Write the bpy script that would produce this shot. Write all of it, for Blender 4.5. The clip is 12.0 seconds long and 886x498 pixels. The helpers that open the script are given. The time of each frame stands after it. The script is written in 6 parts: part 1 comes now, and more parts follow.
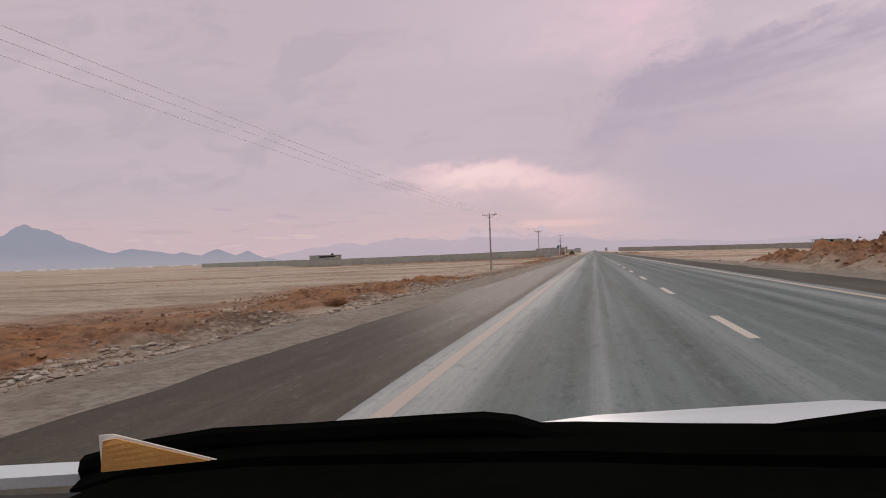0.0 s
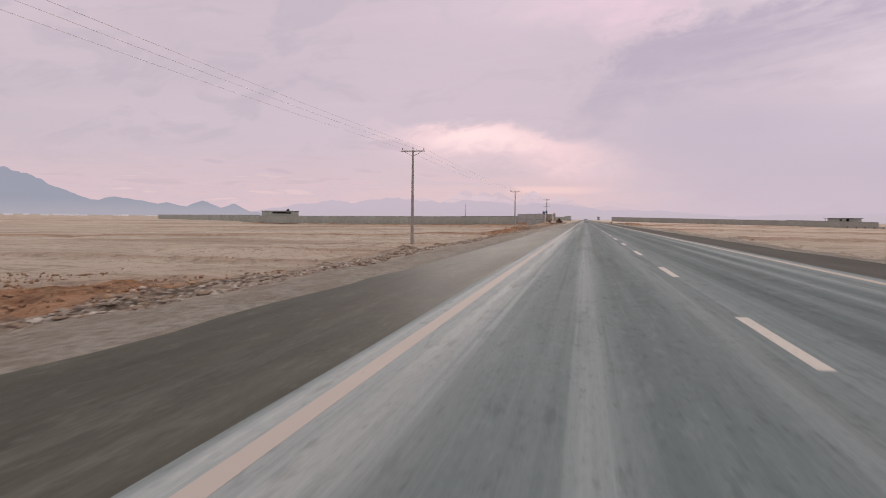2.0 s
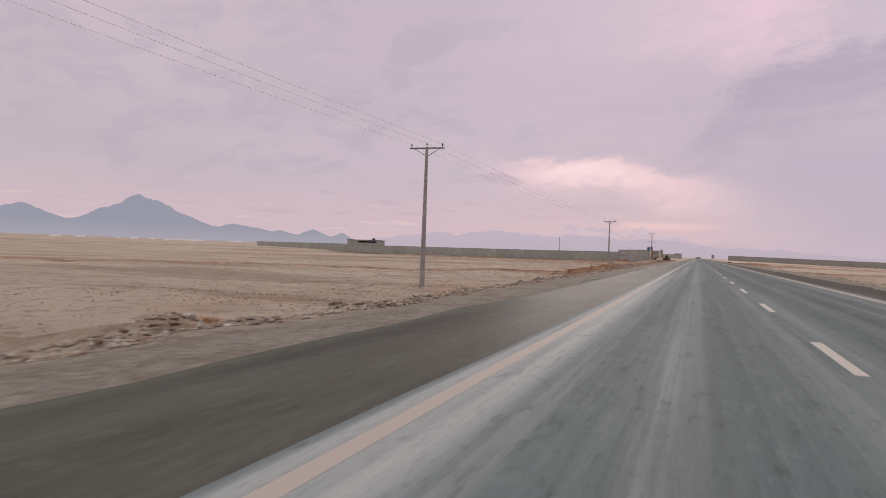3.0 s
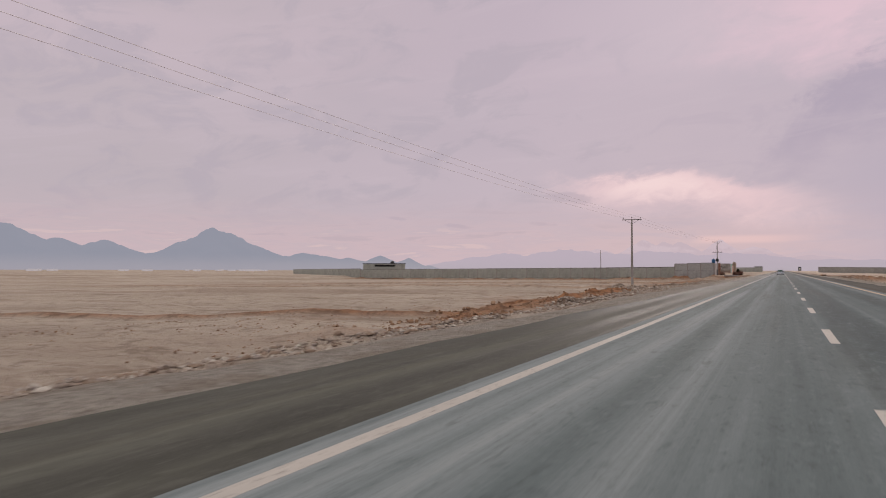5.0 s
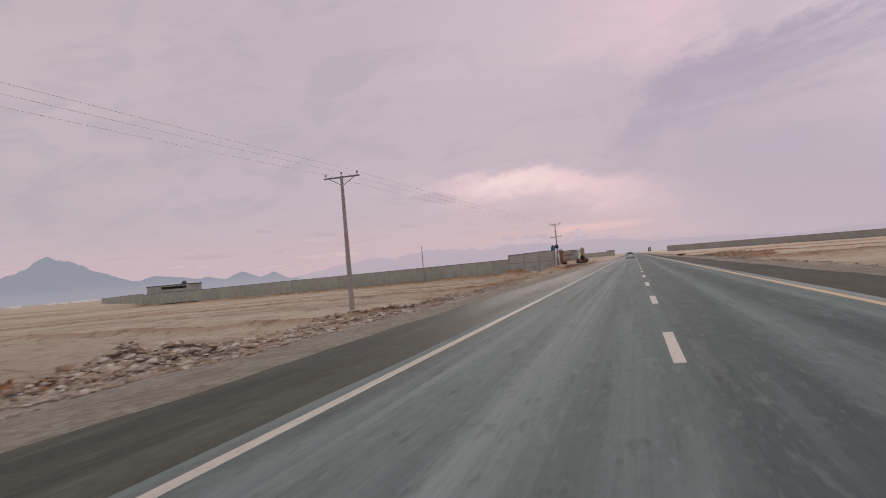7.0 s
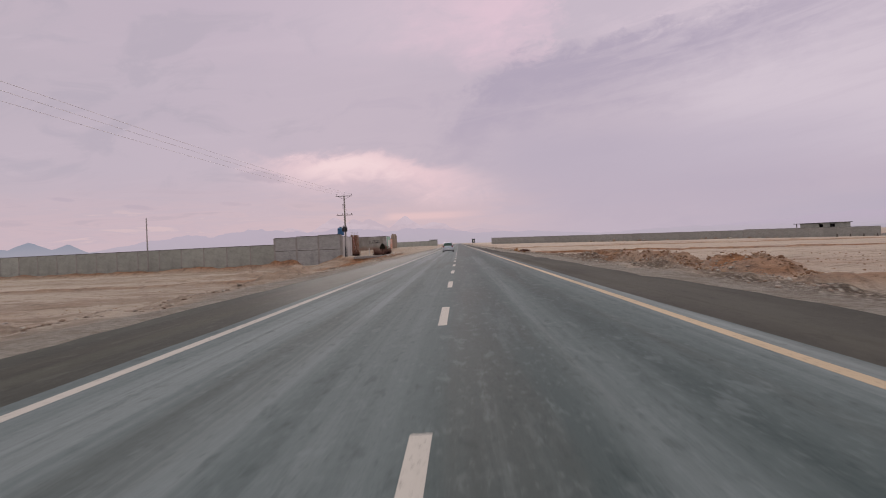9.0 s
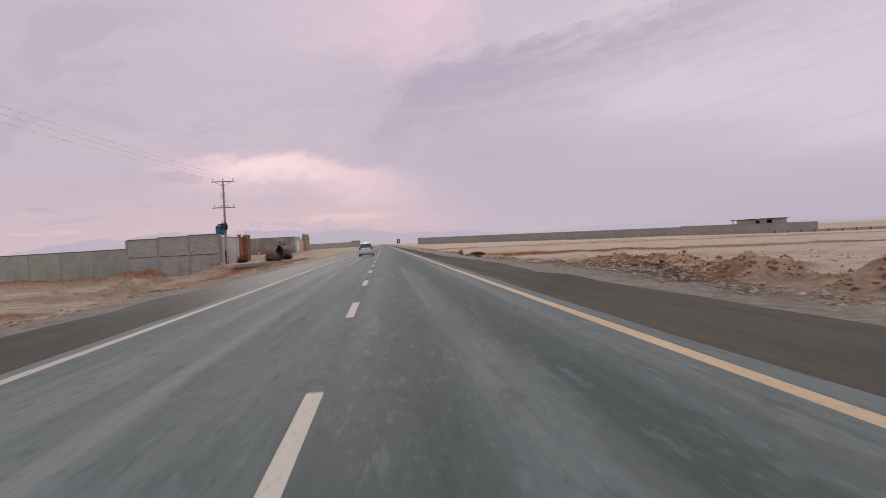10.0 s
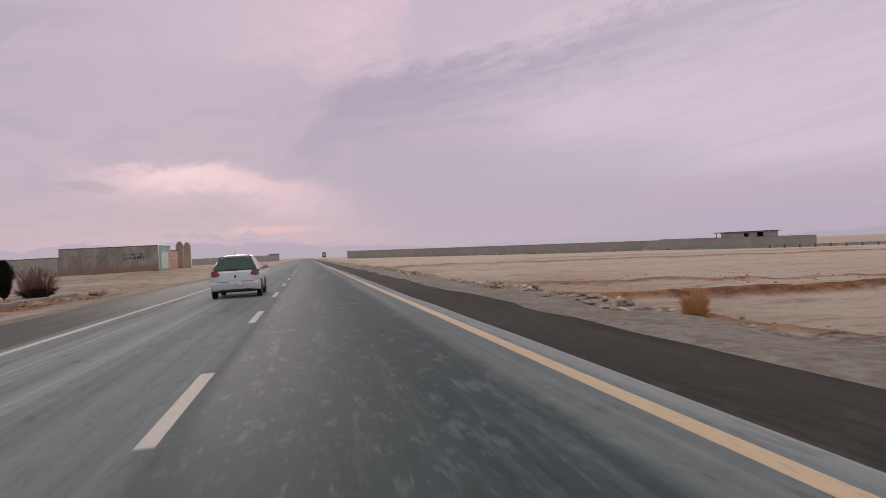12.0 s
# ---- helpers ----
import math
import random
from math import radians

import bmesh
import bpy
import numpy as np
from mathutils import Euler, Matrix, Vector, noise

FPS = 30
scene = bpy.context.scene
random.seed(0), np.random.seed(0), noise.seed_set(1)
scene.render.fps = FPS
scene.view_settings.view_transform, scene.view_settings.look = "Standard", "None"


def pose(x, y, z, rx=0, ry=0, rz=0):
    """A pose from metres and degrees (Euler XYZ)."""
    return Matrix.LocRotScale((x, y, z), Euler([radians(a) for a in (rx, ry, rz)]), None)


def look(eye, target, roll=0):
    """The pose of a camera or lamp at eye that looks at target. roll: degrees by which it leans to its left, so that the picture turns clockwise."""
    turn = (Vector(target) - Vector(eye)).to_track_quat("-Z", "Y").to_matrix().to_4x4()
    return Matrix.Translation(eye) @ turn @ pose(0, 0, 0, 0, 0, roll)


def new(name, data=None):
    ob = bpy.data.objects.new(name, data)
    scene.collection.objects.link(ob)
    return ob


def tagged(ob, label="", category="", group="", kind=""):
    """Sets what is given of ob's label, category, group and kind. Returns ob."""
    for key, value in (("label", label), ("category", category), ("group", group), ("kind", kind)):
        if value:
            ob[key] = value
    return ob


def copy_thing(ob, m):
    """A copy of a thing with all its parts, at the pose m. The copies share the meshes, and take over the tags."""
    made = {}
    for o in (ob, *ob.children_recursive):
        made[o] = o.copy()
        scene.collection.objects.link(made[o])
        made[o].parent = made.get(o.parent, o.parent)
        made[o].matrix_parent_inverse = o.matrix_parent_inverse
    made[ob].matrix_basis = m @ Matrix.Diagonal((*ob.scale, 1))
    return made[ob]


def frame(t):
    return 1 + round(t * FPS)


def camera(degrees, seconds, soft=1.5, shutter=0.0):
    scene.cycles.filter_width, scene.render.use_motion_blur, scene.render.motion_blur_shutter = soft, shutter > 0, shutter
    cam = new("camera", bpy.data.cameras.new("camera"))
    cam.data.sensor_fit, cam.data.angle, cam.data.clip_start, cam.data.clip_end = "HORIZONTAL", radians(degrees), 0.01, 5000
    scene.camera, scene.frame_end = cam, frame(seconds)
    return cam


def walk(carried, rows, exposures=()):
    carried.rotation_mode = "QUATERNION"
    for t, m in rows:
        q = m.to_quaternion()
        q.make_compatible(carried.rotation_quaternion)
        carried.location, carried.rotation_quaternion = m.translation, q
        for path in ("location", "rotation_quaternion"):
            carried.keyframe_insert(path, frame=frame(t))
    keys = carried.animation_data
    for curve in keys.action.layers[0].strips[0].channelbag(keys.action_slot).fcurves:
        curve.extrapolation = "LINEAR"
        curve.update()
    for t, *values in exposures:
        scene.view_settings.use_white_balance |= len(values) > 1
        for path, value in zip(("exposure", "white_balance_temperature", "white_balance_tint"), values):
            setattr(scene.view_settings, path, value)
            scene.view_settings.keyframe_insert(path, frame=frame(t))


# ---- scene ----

# The road runs along +y; x = 0 is the dashed lane line; z = 0 is the crown there.
CROSS = 0.0182          # cross-fall of the carriageway

cam = camera(66.91, 12.0, soft=1.0, shutter=0.12)
PATH = [
    (0, -1.980, 0.00, 1.186, 12.64, 0.60, 1.92),
    (0.034, -1.980, 0.00, 1.186, 12.64, 0.60, 1.92),
    (0.1, -1.975, 2.46, 1.179, 12.10, 0.59, 1.19),
    (0.2, -1.971, 4.91, 1.173, 11.58, 0.58, 0.49),
    (0.3, -1.966, 7.35, 1.167, 11.11, 0.57, -0.11),
    (0.5, -1.959, 12.20, 1.157, 10.45, 0.55, -0.91),
    (1, -1.952, 24.12, 1.148, 9.96, -2.33, -0.87),
    (1.5, -1.960, 36.33, 1.144, 9.41, -5.61, 0.13),
    (2, -1.946, 48.79, 1.199, 11.90, -2.64, -0.65),
    (2.5, -1.786, 61.23, 1.173, 20.50, -1.09, -1.91),
    (2.7, -1.758, 66.21, 1.187, 20.72, -0.67, -2.08),
    (4.5, -0.990, 110.80, 1.207, 24.10, 2.05, -0.83),
    (5, -0.784, 123.38, 1.227, 26.84, 1.78, -0.12),
    (5.5, -0.653, 135.91, 1.257, 27.56, 1.93, 0.72),
    (6, -0.571, 148.66, 1.286, 21.81, 2.29, 2.18),
    (6.5, -0.479, 161.04, 1.300, 18.04, 2.25, 3.28),
    (6.7, -0.447, 166.12, 1.291, 16.98, 1.66, 4.16),
    (8.3, 0.044, 207.87, 1.281, 9.79, 2.05, 3.58),
    (8.5, 0.121, 213.03, 1.281, 6.80, 2.17, 2.83),
    (9, 0.304, 225.81, 1.289, 1.32, -0.45, 2.22),
    (9.5, 0.463, 238.46, 1.273, -1.55, -1.03, 1.93),
    (10, 0.657, 251.69, 1.268, -5.11, -0.68, 2.85),
    (10.5, 0.815, 264.96, 1.263, -9.59, -0.23, 1.87),
    (11, 0.955, 278.24, 1.262, -10.09, 0.29, 2.03),
    (11.5, 1.051, 291.31, 1.267, -10.54, 1.36, 2.32),
    (12, 1.150, 304.15, 1.258, -11.47, 0.26, 2.46),
]
EXPOSURES = [(0.0, -0.08, 6600, 10), (1.0, -0.03, 6600, 10), (1.5, 0.07, 6580, 10), (2.0, 0.13, 6550, 10), (2.5, 0.06, 6530, 11), (2.7, 0.04, 6520, 11), (4.5, -0.08, 6560, 9), (6.7, -0.08, 6540, 9), (8.5, -0.08, 6380, 10), (9.1, -0.08, 6380, 10), (9.6, 0.02, 6380, 10), (11.0, 0.02, 6400, 10), (11.5, -0.08, 6410, 11), (12.0, -0.09, 6420, 11)]
walk(cam, [(t, pose(x, y, z, 90 + pitch, roll, yaw)) for t, x, y, z, yaw, pitch, roll in PATH], EXPOSURES)


# ---------------------------------------------------------------- sky and light
SUN_AZ, SUN_EL = radians(-7.3), radians(6.2)


class Nodes:
    """Short hand for a node tree."""

    def __init__(self, tree):
        self.tree, self.n, self.l = tree, tree.nodes, tree.links
        self.n.clear()

    def add(self, kind, ins=(), **props):
        node = self.n.new(kind)
        if "operation" in props:
            node.operation = props["operation"]
        if "use_clamp" in props:
            node.use_clamp = props["use_clamp"]
        if "data_type" in props:
            node.data_type = props["data_type"]
        if "interpolation_type" in props:
            node.interpolation_type = props["interpolation_type"]
        if "layer_name" in props:
            node.layer_name = props["layer_name"]
        if "sky_type" in props:
            node.sky_type = props["sky_type"]
            node.sun_disc = props["sun_disc"]
            node.sun_elevation, node.sun_rotation = props["sun_elevation"], props["sun_rotation"]
        for key, value in (ins.items() if isinstance(ins, dict) else enumerate(ins)):
            self.put(node.inputs[key], value)
        return node

    def put(self, socket, value):
        if hasattr(value, "is_output") or hasattr(value, "links"):
            self.l.new(value, socket)
        else:
            socket.default_value = value

    def math(self, op, a, b=0.0, clamp=False):
        return self.add("ShaderNodeMath", (a, b), operation=op, use_clamp=clamp).outputs[0]

    def mix(self, fac, a, b):
        node = self.add("ShaderNodeMix", data_type="RGBA")
        self.put(node.inputs[0], fac)
        self.put(node.inputs[6], a)
        self.put(node.inputs[7], b)
        return node.outputs[2]

    def span(self, v, lo, hi, out_lo=0.0, out_hi=1.0):
        node = self.add("ShaderNodeMapRange", (v, lo, hi, out_lo, out_hi), interpolation_type="SMOOTHSTEP")
        return node.outputs[0]

    def noise(self, vec, scale, detail=4.0, rough=0.55, warp=0.0):
        node = self.add("ShaderNodeTexNoise", {"Vector": vec, "Scale": scale, "Detail": detail, "Roughness": rough, "Distortion": warp})
        return node.outputs[0]

    def stretch(self, vec, x, y, z):
        return self.add("ShaderNodeMapping", {"Vector": vec, "Scale": (x, y, z)}).outputs[0]


def rgb(r, g, b):
    return (r, g, b, 1.0)


def build_sky():
    world = bpy.data.worlds.new("overcast_evening_sky")
    scene.world = world
    world.use_nodes = True
    k = Nodes(world.node_tree)
    way = k.add("ShaderNodeTexCoord").outputs["Generated"]
    sep = k.add("ShaderNodeSeparateXYZ", (way,)).outputs
    az = k.math("MULTIPLY", k.math("ARCTAN2", sep[0], sep[1]), 57.29578)     # bearing from the road, in degrees
    el = k.math("MULTIPLY", k.math("ARCSINE", sep[2]), 57.29578)

    def cloud(ax, ex, detail, rough, warp=0.0, shear=0.0, seed=0.0):
        """Cloud noise on bearing and height; shear tips its streaks."""
        e = k.math("ADD", el, k.math("MULTIPLY", az, shear))
        return k.noise(k.add("ShaderNodeCombineXYZ", (k.math("MULTIPLY", az, ax), k.math("MULTIPLY", e, ex), seed)).outputs[0], 1.0, detail, rough, warp)

    def both(*v):
        out = v[0]
        for w in v[1:]:
            out = k.math("MULTIPLY", out, w)
        return out

    broad = cloud(0.035, 0.09, 3.0, 0.5, 0.3, 0.0, 3.1)
    puff = cloud(0.16, 0.34, 6.0, 0.62, 0.7, -0.12, 7.7)
    streak = cloud(0.10, 0.85, 6.0, 0.62, 0.5, -0.16, 1.3)
    level = cloud(0.16, 1.25, 6.0, 0.62, 0.6, 0.0, 5.9)
    ragged = cloud(0.42, 0.8, 6.0, 0.66, 0.5, -0.1, 9.2)
    wob = k.math("SUBTRACT", ragged, 0.5)
    heave = k.math("SUBTRACT", cloud(0.11, 0.22, 5.0, 0.6, 0.9, -0.1, 4.4), 0.5)

    # an even mauve deck, a little pinker in the west
    base = k.mix(k.span(az, -8.0, -55.0), rgb(0.545, 0.462, 0.545), rgb(0.548, 0.470, 0.522))
    base = k.mix(both(k.span(broad, 0.42, 0.64), 0.55), base, rgb(0.605, 0.505, 0.575))
    base = k.mix(both(k.span(puff, 0.46, 0.34), 0.30), base, rgb(0.50, 0.425, 0.515))
    base = k.mix(both(k.span(streak, 0.50, 0.68), 0.22), base, rgb(0.62, 0.525, 0.595))
    grey = both(k.span(puff, 0.52, 0.38), k.span(az, -6.0, -22.0), k.span(el, 2.5, 6.0))
    base = k.mix(both(grey, 0.5), base, rgb(0.492, 0.432, 0.500))
    # the thinner, lighter cloud in the east
    pale = both(k.span(az, 11.0, 24.0), k.span(el, 3.5, 7.0), k.span(el, 25.0, 12.0, 0.45, 1.0))
    base = k.mix(both(pale, k.span(streak, 0.34, 0.6, 0.72, 1.0)), base, rgb(0.685, 0.585, 0.655))
    crown = both(k.span(el, 13.0, 18.0), k.span(el, 34.0, 22.0), k.span(az, -22.0, -6.0), k.span(az, 40.0, 22.0))
    base = k.mix(both(crown, 0.55), base, rgb(0.655, 0.552, 0.625))
    # a pink opening high over the road, torn off on its eastern side
    rim = k.math("ADD", az, k.math("ADD", k.math("MULTIPLY", wob, 9.0), k.math("ADD", k.math("MULTIPLY", heave, 8.0), k.math("MULTIPLY", k.math("SUBTRACT", el, 17.0), -0.3))))
    pink = both(k.span(rim, 10.2, 7.0), k.span(rim, -9.0, 6.0, 0.1, 1.0), k.span(k.math("ADD", el, k.math("MULTIPLY", heave, 9.0)), 13.4, 18.0), k.span(el, 34.0, 22.0))
    base = k.mix(both(pink, k.span(puff, 0.34, 0.58, 0.5, 1.0), 0.9), base, rgb(0.80, 0.585, 0.670))
    # the dark roll of cloud: its upper edge climbs eastwards
    edge = k.math("ADD", k.math("ADD", 13.9, k.math("MULTIPLY", az, 0.16)), k.math("ADD", k.math("MULTIPLY", wob, 4.5), k.math("MULTIPLY", heave, 7.0)))
    edge = k.math("SUBTRACT", edge, both(k.span(az, 5.0, -4.5), 4.5))
    under = k.math("SUBTRACT", edge, el)
    tip = k.math("ADD", az, k.math("ADD", k.math("MULTIPLY", heave, 14.0), k.math("MULTIPLY", wob, 5.0)))
    roll = both(k.span(under, -0.7, 1.5), k.span(under, 7.0, 1.2), k.span(tip, -5.0, 2.5), k.span(az, 44.0, 16.0, 0.25, 1.0))
    base = k.mix(both(roll, k.span(streak, 0.66, 0.44, 0.5, 1.0), 0.9), base, rgb(0.462, 0.394, 0.495))
    base = k.mix(both(k.span(under, 0.35, -0.2), k.span(under, -2.4, -0.2), k.span(az, 9.0, 14.0), k.span(streak, 0.44, 0.62), 0.35), base, rgb(0.76, 0.62, 0.69))
    # below it the deck is bluer, down to the land
    shade = both(k.span(el, 10.5, 7.0), k.span(el, 2.0, 4.0, 0.55, 1.0), k.span(az, 1.0, 7.0), k.span(az, 40.0, 22.0))
    base = k.mix(both(shade, 0.65), base, rgb(0.515, 0.442, 0.535))
    haze_low = both(k.span(el, 3.4, 1.8), k.span(az, 18.0, 36.0))
    base = k.mix(both(haze_low, 0.75), base, rgb(0.485, 0.435, 0.530))
    # dusk tint low over the land, in level bars
    low = both(k.span(el, 7.0, 2.0), k.span(az, 12.0, -2.0, 0.12, 1.0))
    base = k.mix(both(low, k.span(level, 0.34, 0.58, 0.45, 1.0), 0.75), base, rgb(0.665, 0.500, 0.540))
    bars = both(k.span(level, 0.55, 0.66), k.span(el, 6.5, 3.0), k.span(el, 0.8, 2.0), k.span(az, -8.0, -16.0))
    base = k.mix(both(bars, 0.45), base, rgb(0.50, 0.418, 0.480))
    gaps = both(k.span(level, 0.44, 0.36), k.span(el, 5.0, 2.4), k.span(az, -12.0, -22.0))
    base = k.mix(both(gaps, 0.6), base, rgb(0.755, 0.560, 0.565))
    # where the sun comes through: a flat top, ragged and sloping away to the east
    lid = k.math("SUBTRACT", k.math("ADD", 8.0, k.math("ADD", k.math("MULTIPLY", wob, 2.0), k.math("MULTIPLY", heave, 2.5))), both(k.math("MAXIMUM", k.math("ADD", az, 6.5), 0.0), 0.24))
    deep = k.math("SUBTRACT", lid, el)
    wide = both(k.span(k.math("ADD", az, k.math("MULTIPLY", wob, 7.0)), -20.0, -11.5), k.span(k.math("ADD", az, k.math("MULTIPLY", wob, 6.0)), 5.0, -4.0))
    glow = both(k.span(deep, -0.5, 0.9), k.span(deep, 4.4, 0.9), wide)
    base = k.mix(both(glow, 0.92), base, rgb(0.845, 0.615, 0.655))
    core = both(k.span(deep, 0.0, 1.0), k.span(deep, 3.0, 1.0), k.span(tip, -16.0, -10.5), k.span(tip, -2.5, -8.0))
    base = k.mix(both(core, 0.85), base, rgb(0.935, 0.720, 0.735))
    strip = both(k.span(k.math("ABSOLUTE", k.math("SUBTRACT", el, 2.45)), 0.45, 0.1), k.span(az, -7.0, -5.2), k.span(az, 3.0, -2.0))
    base = k.mix(both(strip, 0.55), base, rgb(0.86, 0.59, 0.59))
    # small dark wisps before the light
    for a0, e0, aw, ew in ((-16.0, 6.05, 2.0, 0.42), (-18.6, 3.9, 1.3, 0.22), (-25.5, 3.7, 1.1, 0.18), (-31.0, 4.4, 1.0, 0.16)):
        p = k.math("DIVIDE", k.math("SUBTRACT", az, a0), aw)
        q = k.math("DIVIDE", k.math("SUBTRACT", k.math("ADD", el, k.math("MULTIPLY", k.math("SUBTRACT", az, a0), 0.10)), e0), ew)
        r = k.math("ADD", k.math("ADD", both(p, p), both(q, q)), k.math("MULTIPLY", wob, 4.0))
        base = k.mix(both(k.span(r, 1.4, 0.2), 0.5), base, rgb(0.50, 0.415, 0.490))
    # an overcast sky is brightest overhead
    lift = k.span(el, 24.0, 75.0, 1.0, 2.3)
    base = k.mix(k.span(el, 26.0, 60.0), base, rgb(0.60, 0.548, 0.475))
    gain = k.add("ShaderNodeVectorMath", (base, (1, 1, 1)), operation="SCALE")
    k.put(gain.inputs["Scale"], lift)
    sky = k.add("ShaderNodeTexSky", sky_type="NISHITA", sun_disc=False, sun_elevation=SUN_EL, sun_rotation=SUN_AZ)
    clear = k.add("ShaderNodeBackground", (sky.outputs[0], 0.05))
    deck = k.add("ShaderNodeBackground", (gain.outputs[0], 1.0))
    mixed = k.add("ShaderNodeMixShader", (0.985, clear.outputs[0], deck.outputs[0]))
    k.add("ShaderNodeOutputWorld", (mixed.outputs[0],))


build_sky()
sun = new("sun", bpy.data.lights.new("sun", "SUN"))
sun.data.energy, sun.data.angle, sun.data.color = 0.55, radians(14), (1.0, 0.86, 0.8)
sun.matrix_world = look((0, 0, 50), (-math.sin(SUN_AZ) * 10, -math.cos(SUN_AZ) * 10, 50 - 10 * math.tan(SUN_EL)))


# ---------------------------------------------------------------- materials
def material(name):
    m = bpy.data.materials.new(name)
    m.use_nodes = True
    return m, Nodes(m.node_tree)


def finish(k, colour, rough, bump=None, height=0.02, metal=0.0, coat=0.0, spec=0.5):
    shader = k.add("ShaderNodeBsdfPrincipled", {"Base Color": colour, "Roughness": rough, "Metallic": metal, "Coat Weight": coat, "Specular IOR Level": spec})
    if bump is not None:
        k.l.new(k.add("ShaderNodeBump", {"Height": bump, "Distance": height, "Strength": 0.8}).outputs[0], shader.inputs["Normal"])
    k.add("ShaderNodeOutputMaterial", (shader.outputs[0],))


def plain(name, a, b=None, scale=3.0, rough=0.7, height=0.01, metal=0.0, coat=0.0, spec=0.5, fine=None, vary=0.0):
    """Two colours mixed by large stains, with fine grain in colour and relief."""
    m, k = material(name)
    at = k.add("ShaderNodeTexCoord").outputs["Object"]
    b = b or tuple(c * 0.8 for c in a)
    grain = k.noise(at, fine or scale * 9, 3.0, 0.6)
    stain = k.noise(at, scale, 5.0, 0.6, 0.3)
    colour = k.mix(k.span(stain, 0.35, 0.68), rgb(*a), rgb(*b))
    colour = k.mix(k.math("MULTIPLY", k.span(grain, 0.45, 0.75), 0.35), colour, rgb(*(c * 0.72 for c in a)))
    if vary:
        odd = k.add("ShaderNodeObjectInfo").outputs["Random"]
        colour = k.mix(k.math("MULTIPLY", odd, vary), colour, rgb(*(c * 0.6 for c in b)))
    finish(k, colour, k.span(stain, 0.3, 0.7, rough - 0.08, min(1, rough + 0.08)), grain, height, metal, coat, spec)
    return m


def asphalt(name, dark, light, dust, streaks, profile=(), young=(), tint=(0.10, 0.085, 0.07), gloss=0.05, early_tone=None, tone_y=(150.0, 85.0), late_tone=None, last_tone=None, last_dust=None):
    """Worn asphalt. profile: dust across the road, as x and amount, on the later stretch; young: on the first hundred metres."""
    m, k = material(name)
    at = k.add("ShaderNodeTexCoord").outputs["Object"]
    sep = k.add("ShaderNodeSeparateXYZ", (at,)).outputs
    chips = k.noise(at, 42.0, 2.0, 0.7)
    patch = k.noise(k.stretch(at, 0.5, 0.08, 1), 1.0, 5.0, 0.6, 0.3)
    smear = k.noise(k.stretch(at, 1.9, 0.012, 1), 1.0, 4.0, 0.65)
    hair = k.noise(k.stretch(at, 13.0, 0.05, 1), 1.0, 4.0, 0.7)
    wide = k.noise(k.stretch(at, 0.7, 0.006, 1), 1.0, 3.0, 0.5)
    early = k.span(sep[1], 150.0, 85.0)
    colour = k.mix(k.span(patch, 0.3, 0.7), rgb(*dark), rgb(*light))
    if late_tone:
        colour = k.mix(k.span(sep[1], 128.0, 160.0), colour, k.mix(k.span(patch, 0.3, 0.7), rgb(*late_tone), rgb(*(c * 1.85 for c in late_tone))))
    # last stretch lighter: the windscreen's pale veil put into the base tone
    if last_tone:
        colour = k.mix(k.span(sep[1], 262.0, 282.0), colour, k.mix(k.span(patch, 0.3, 0.7), rgb(*last_tone), rgb(*(c * 1.6 for c in last_tone))))
    if early_tone:
        colour = k.mix(k.span(sep[1], *tone_y), colour, k.mix(k.span(patch, 0.3, 0.7), rgb(*early_tone), rgb(*(c * 1.7 for c in early_tone))))

    def across(stops):
        """Amount by x, softly wandering along the road."""
        x = k.math("ADD", sep[0], k.math("MULTIPLY", k.math("SUBTRACT", wide, 0.5), 0.7))
        x = k.math("ADD", x, k.math("MULTIPLY", k.math("SUBTRACT", hair, 0.5), 0.04))
        ramp = k.add("ShaderNodeValToRGB", (k.math("DIVIDE", k.math("ADD", x, 5.0), 10.0),))
        bands = ramp.color_ramp
        bands.interpolation = "EASE"
        for i, (px, v) in enumerate(stops):
            e = bands.elements[i] if i < 2 else bands.elements.new((px + 5) / 10)
            e.position, e.color = (px + 5) / 10, (v / 1.5, v / 1.5, v / 1.5, 1)
        return k.math("MULTIPLY", ramp.outputs[0], 1.5)

    if profile:
        late = across(profile)
        first = across(young)
        lay = k.add("ShaderNodeMix", (early,), data_type="FLOAT")
        k.put(lay.inputs[2], late)
        k.put(lay.inputs[3], first)
        amount = k.math("MULTIPLY", lay.outputs[0], k.span(smear, 0.34, 0.62, 0.78, 1.12))
        amount = k.math("MULTIPLY", amount, k.span(hair, 0.36, 0.62, 0.95, 1.04))
        # the overtaking lane gets less of the pale mix further on
        lane_drop = k.math("MULTIPLY", k.span(sep[1], 272.0, 304.0), k.math("MULTIPLY", k.span(sep[0], 0.0, 0.5), k.span(sep[0], 3.1, 2.7)))
        amount = k.math("MULTIPLY", amount, k.span(lane_drop, 0.0, 1.0, 1.0, 0.2))
        # windscreen veil painted in too, as more of the pale mix further on
        amount = k.math("MULTIPLY", amount, k.span(sep[1], 266.0, 284.0, 1.0, 1.16))
    else:
        amount = k.math("MULTIPLY", k.span(smear, 0.42, 0.70), k.span(wide, 0.34, 0.6, 0.25, 0.8))
    thick = k.span(amount, 0.6, 1.6)
    amount = k.math("MULTIPLY", amount, streaks, True)
    tone = k.mix(k.span(sep[1], 236.0, 272.0), rgb(*dust), rgb(*(last_dust or dust)))
    colour = k.mix(amount, colour, k.mix(thick, tone, rgb(*(c * w for c, w in zip(dust, (1.9, 1.72, 1.66))))))
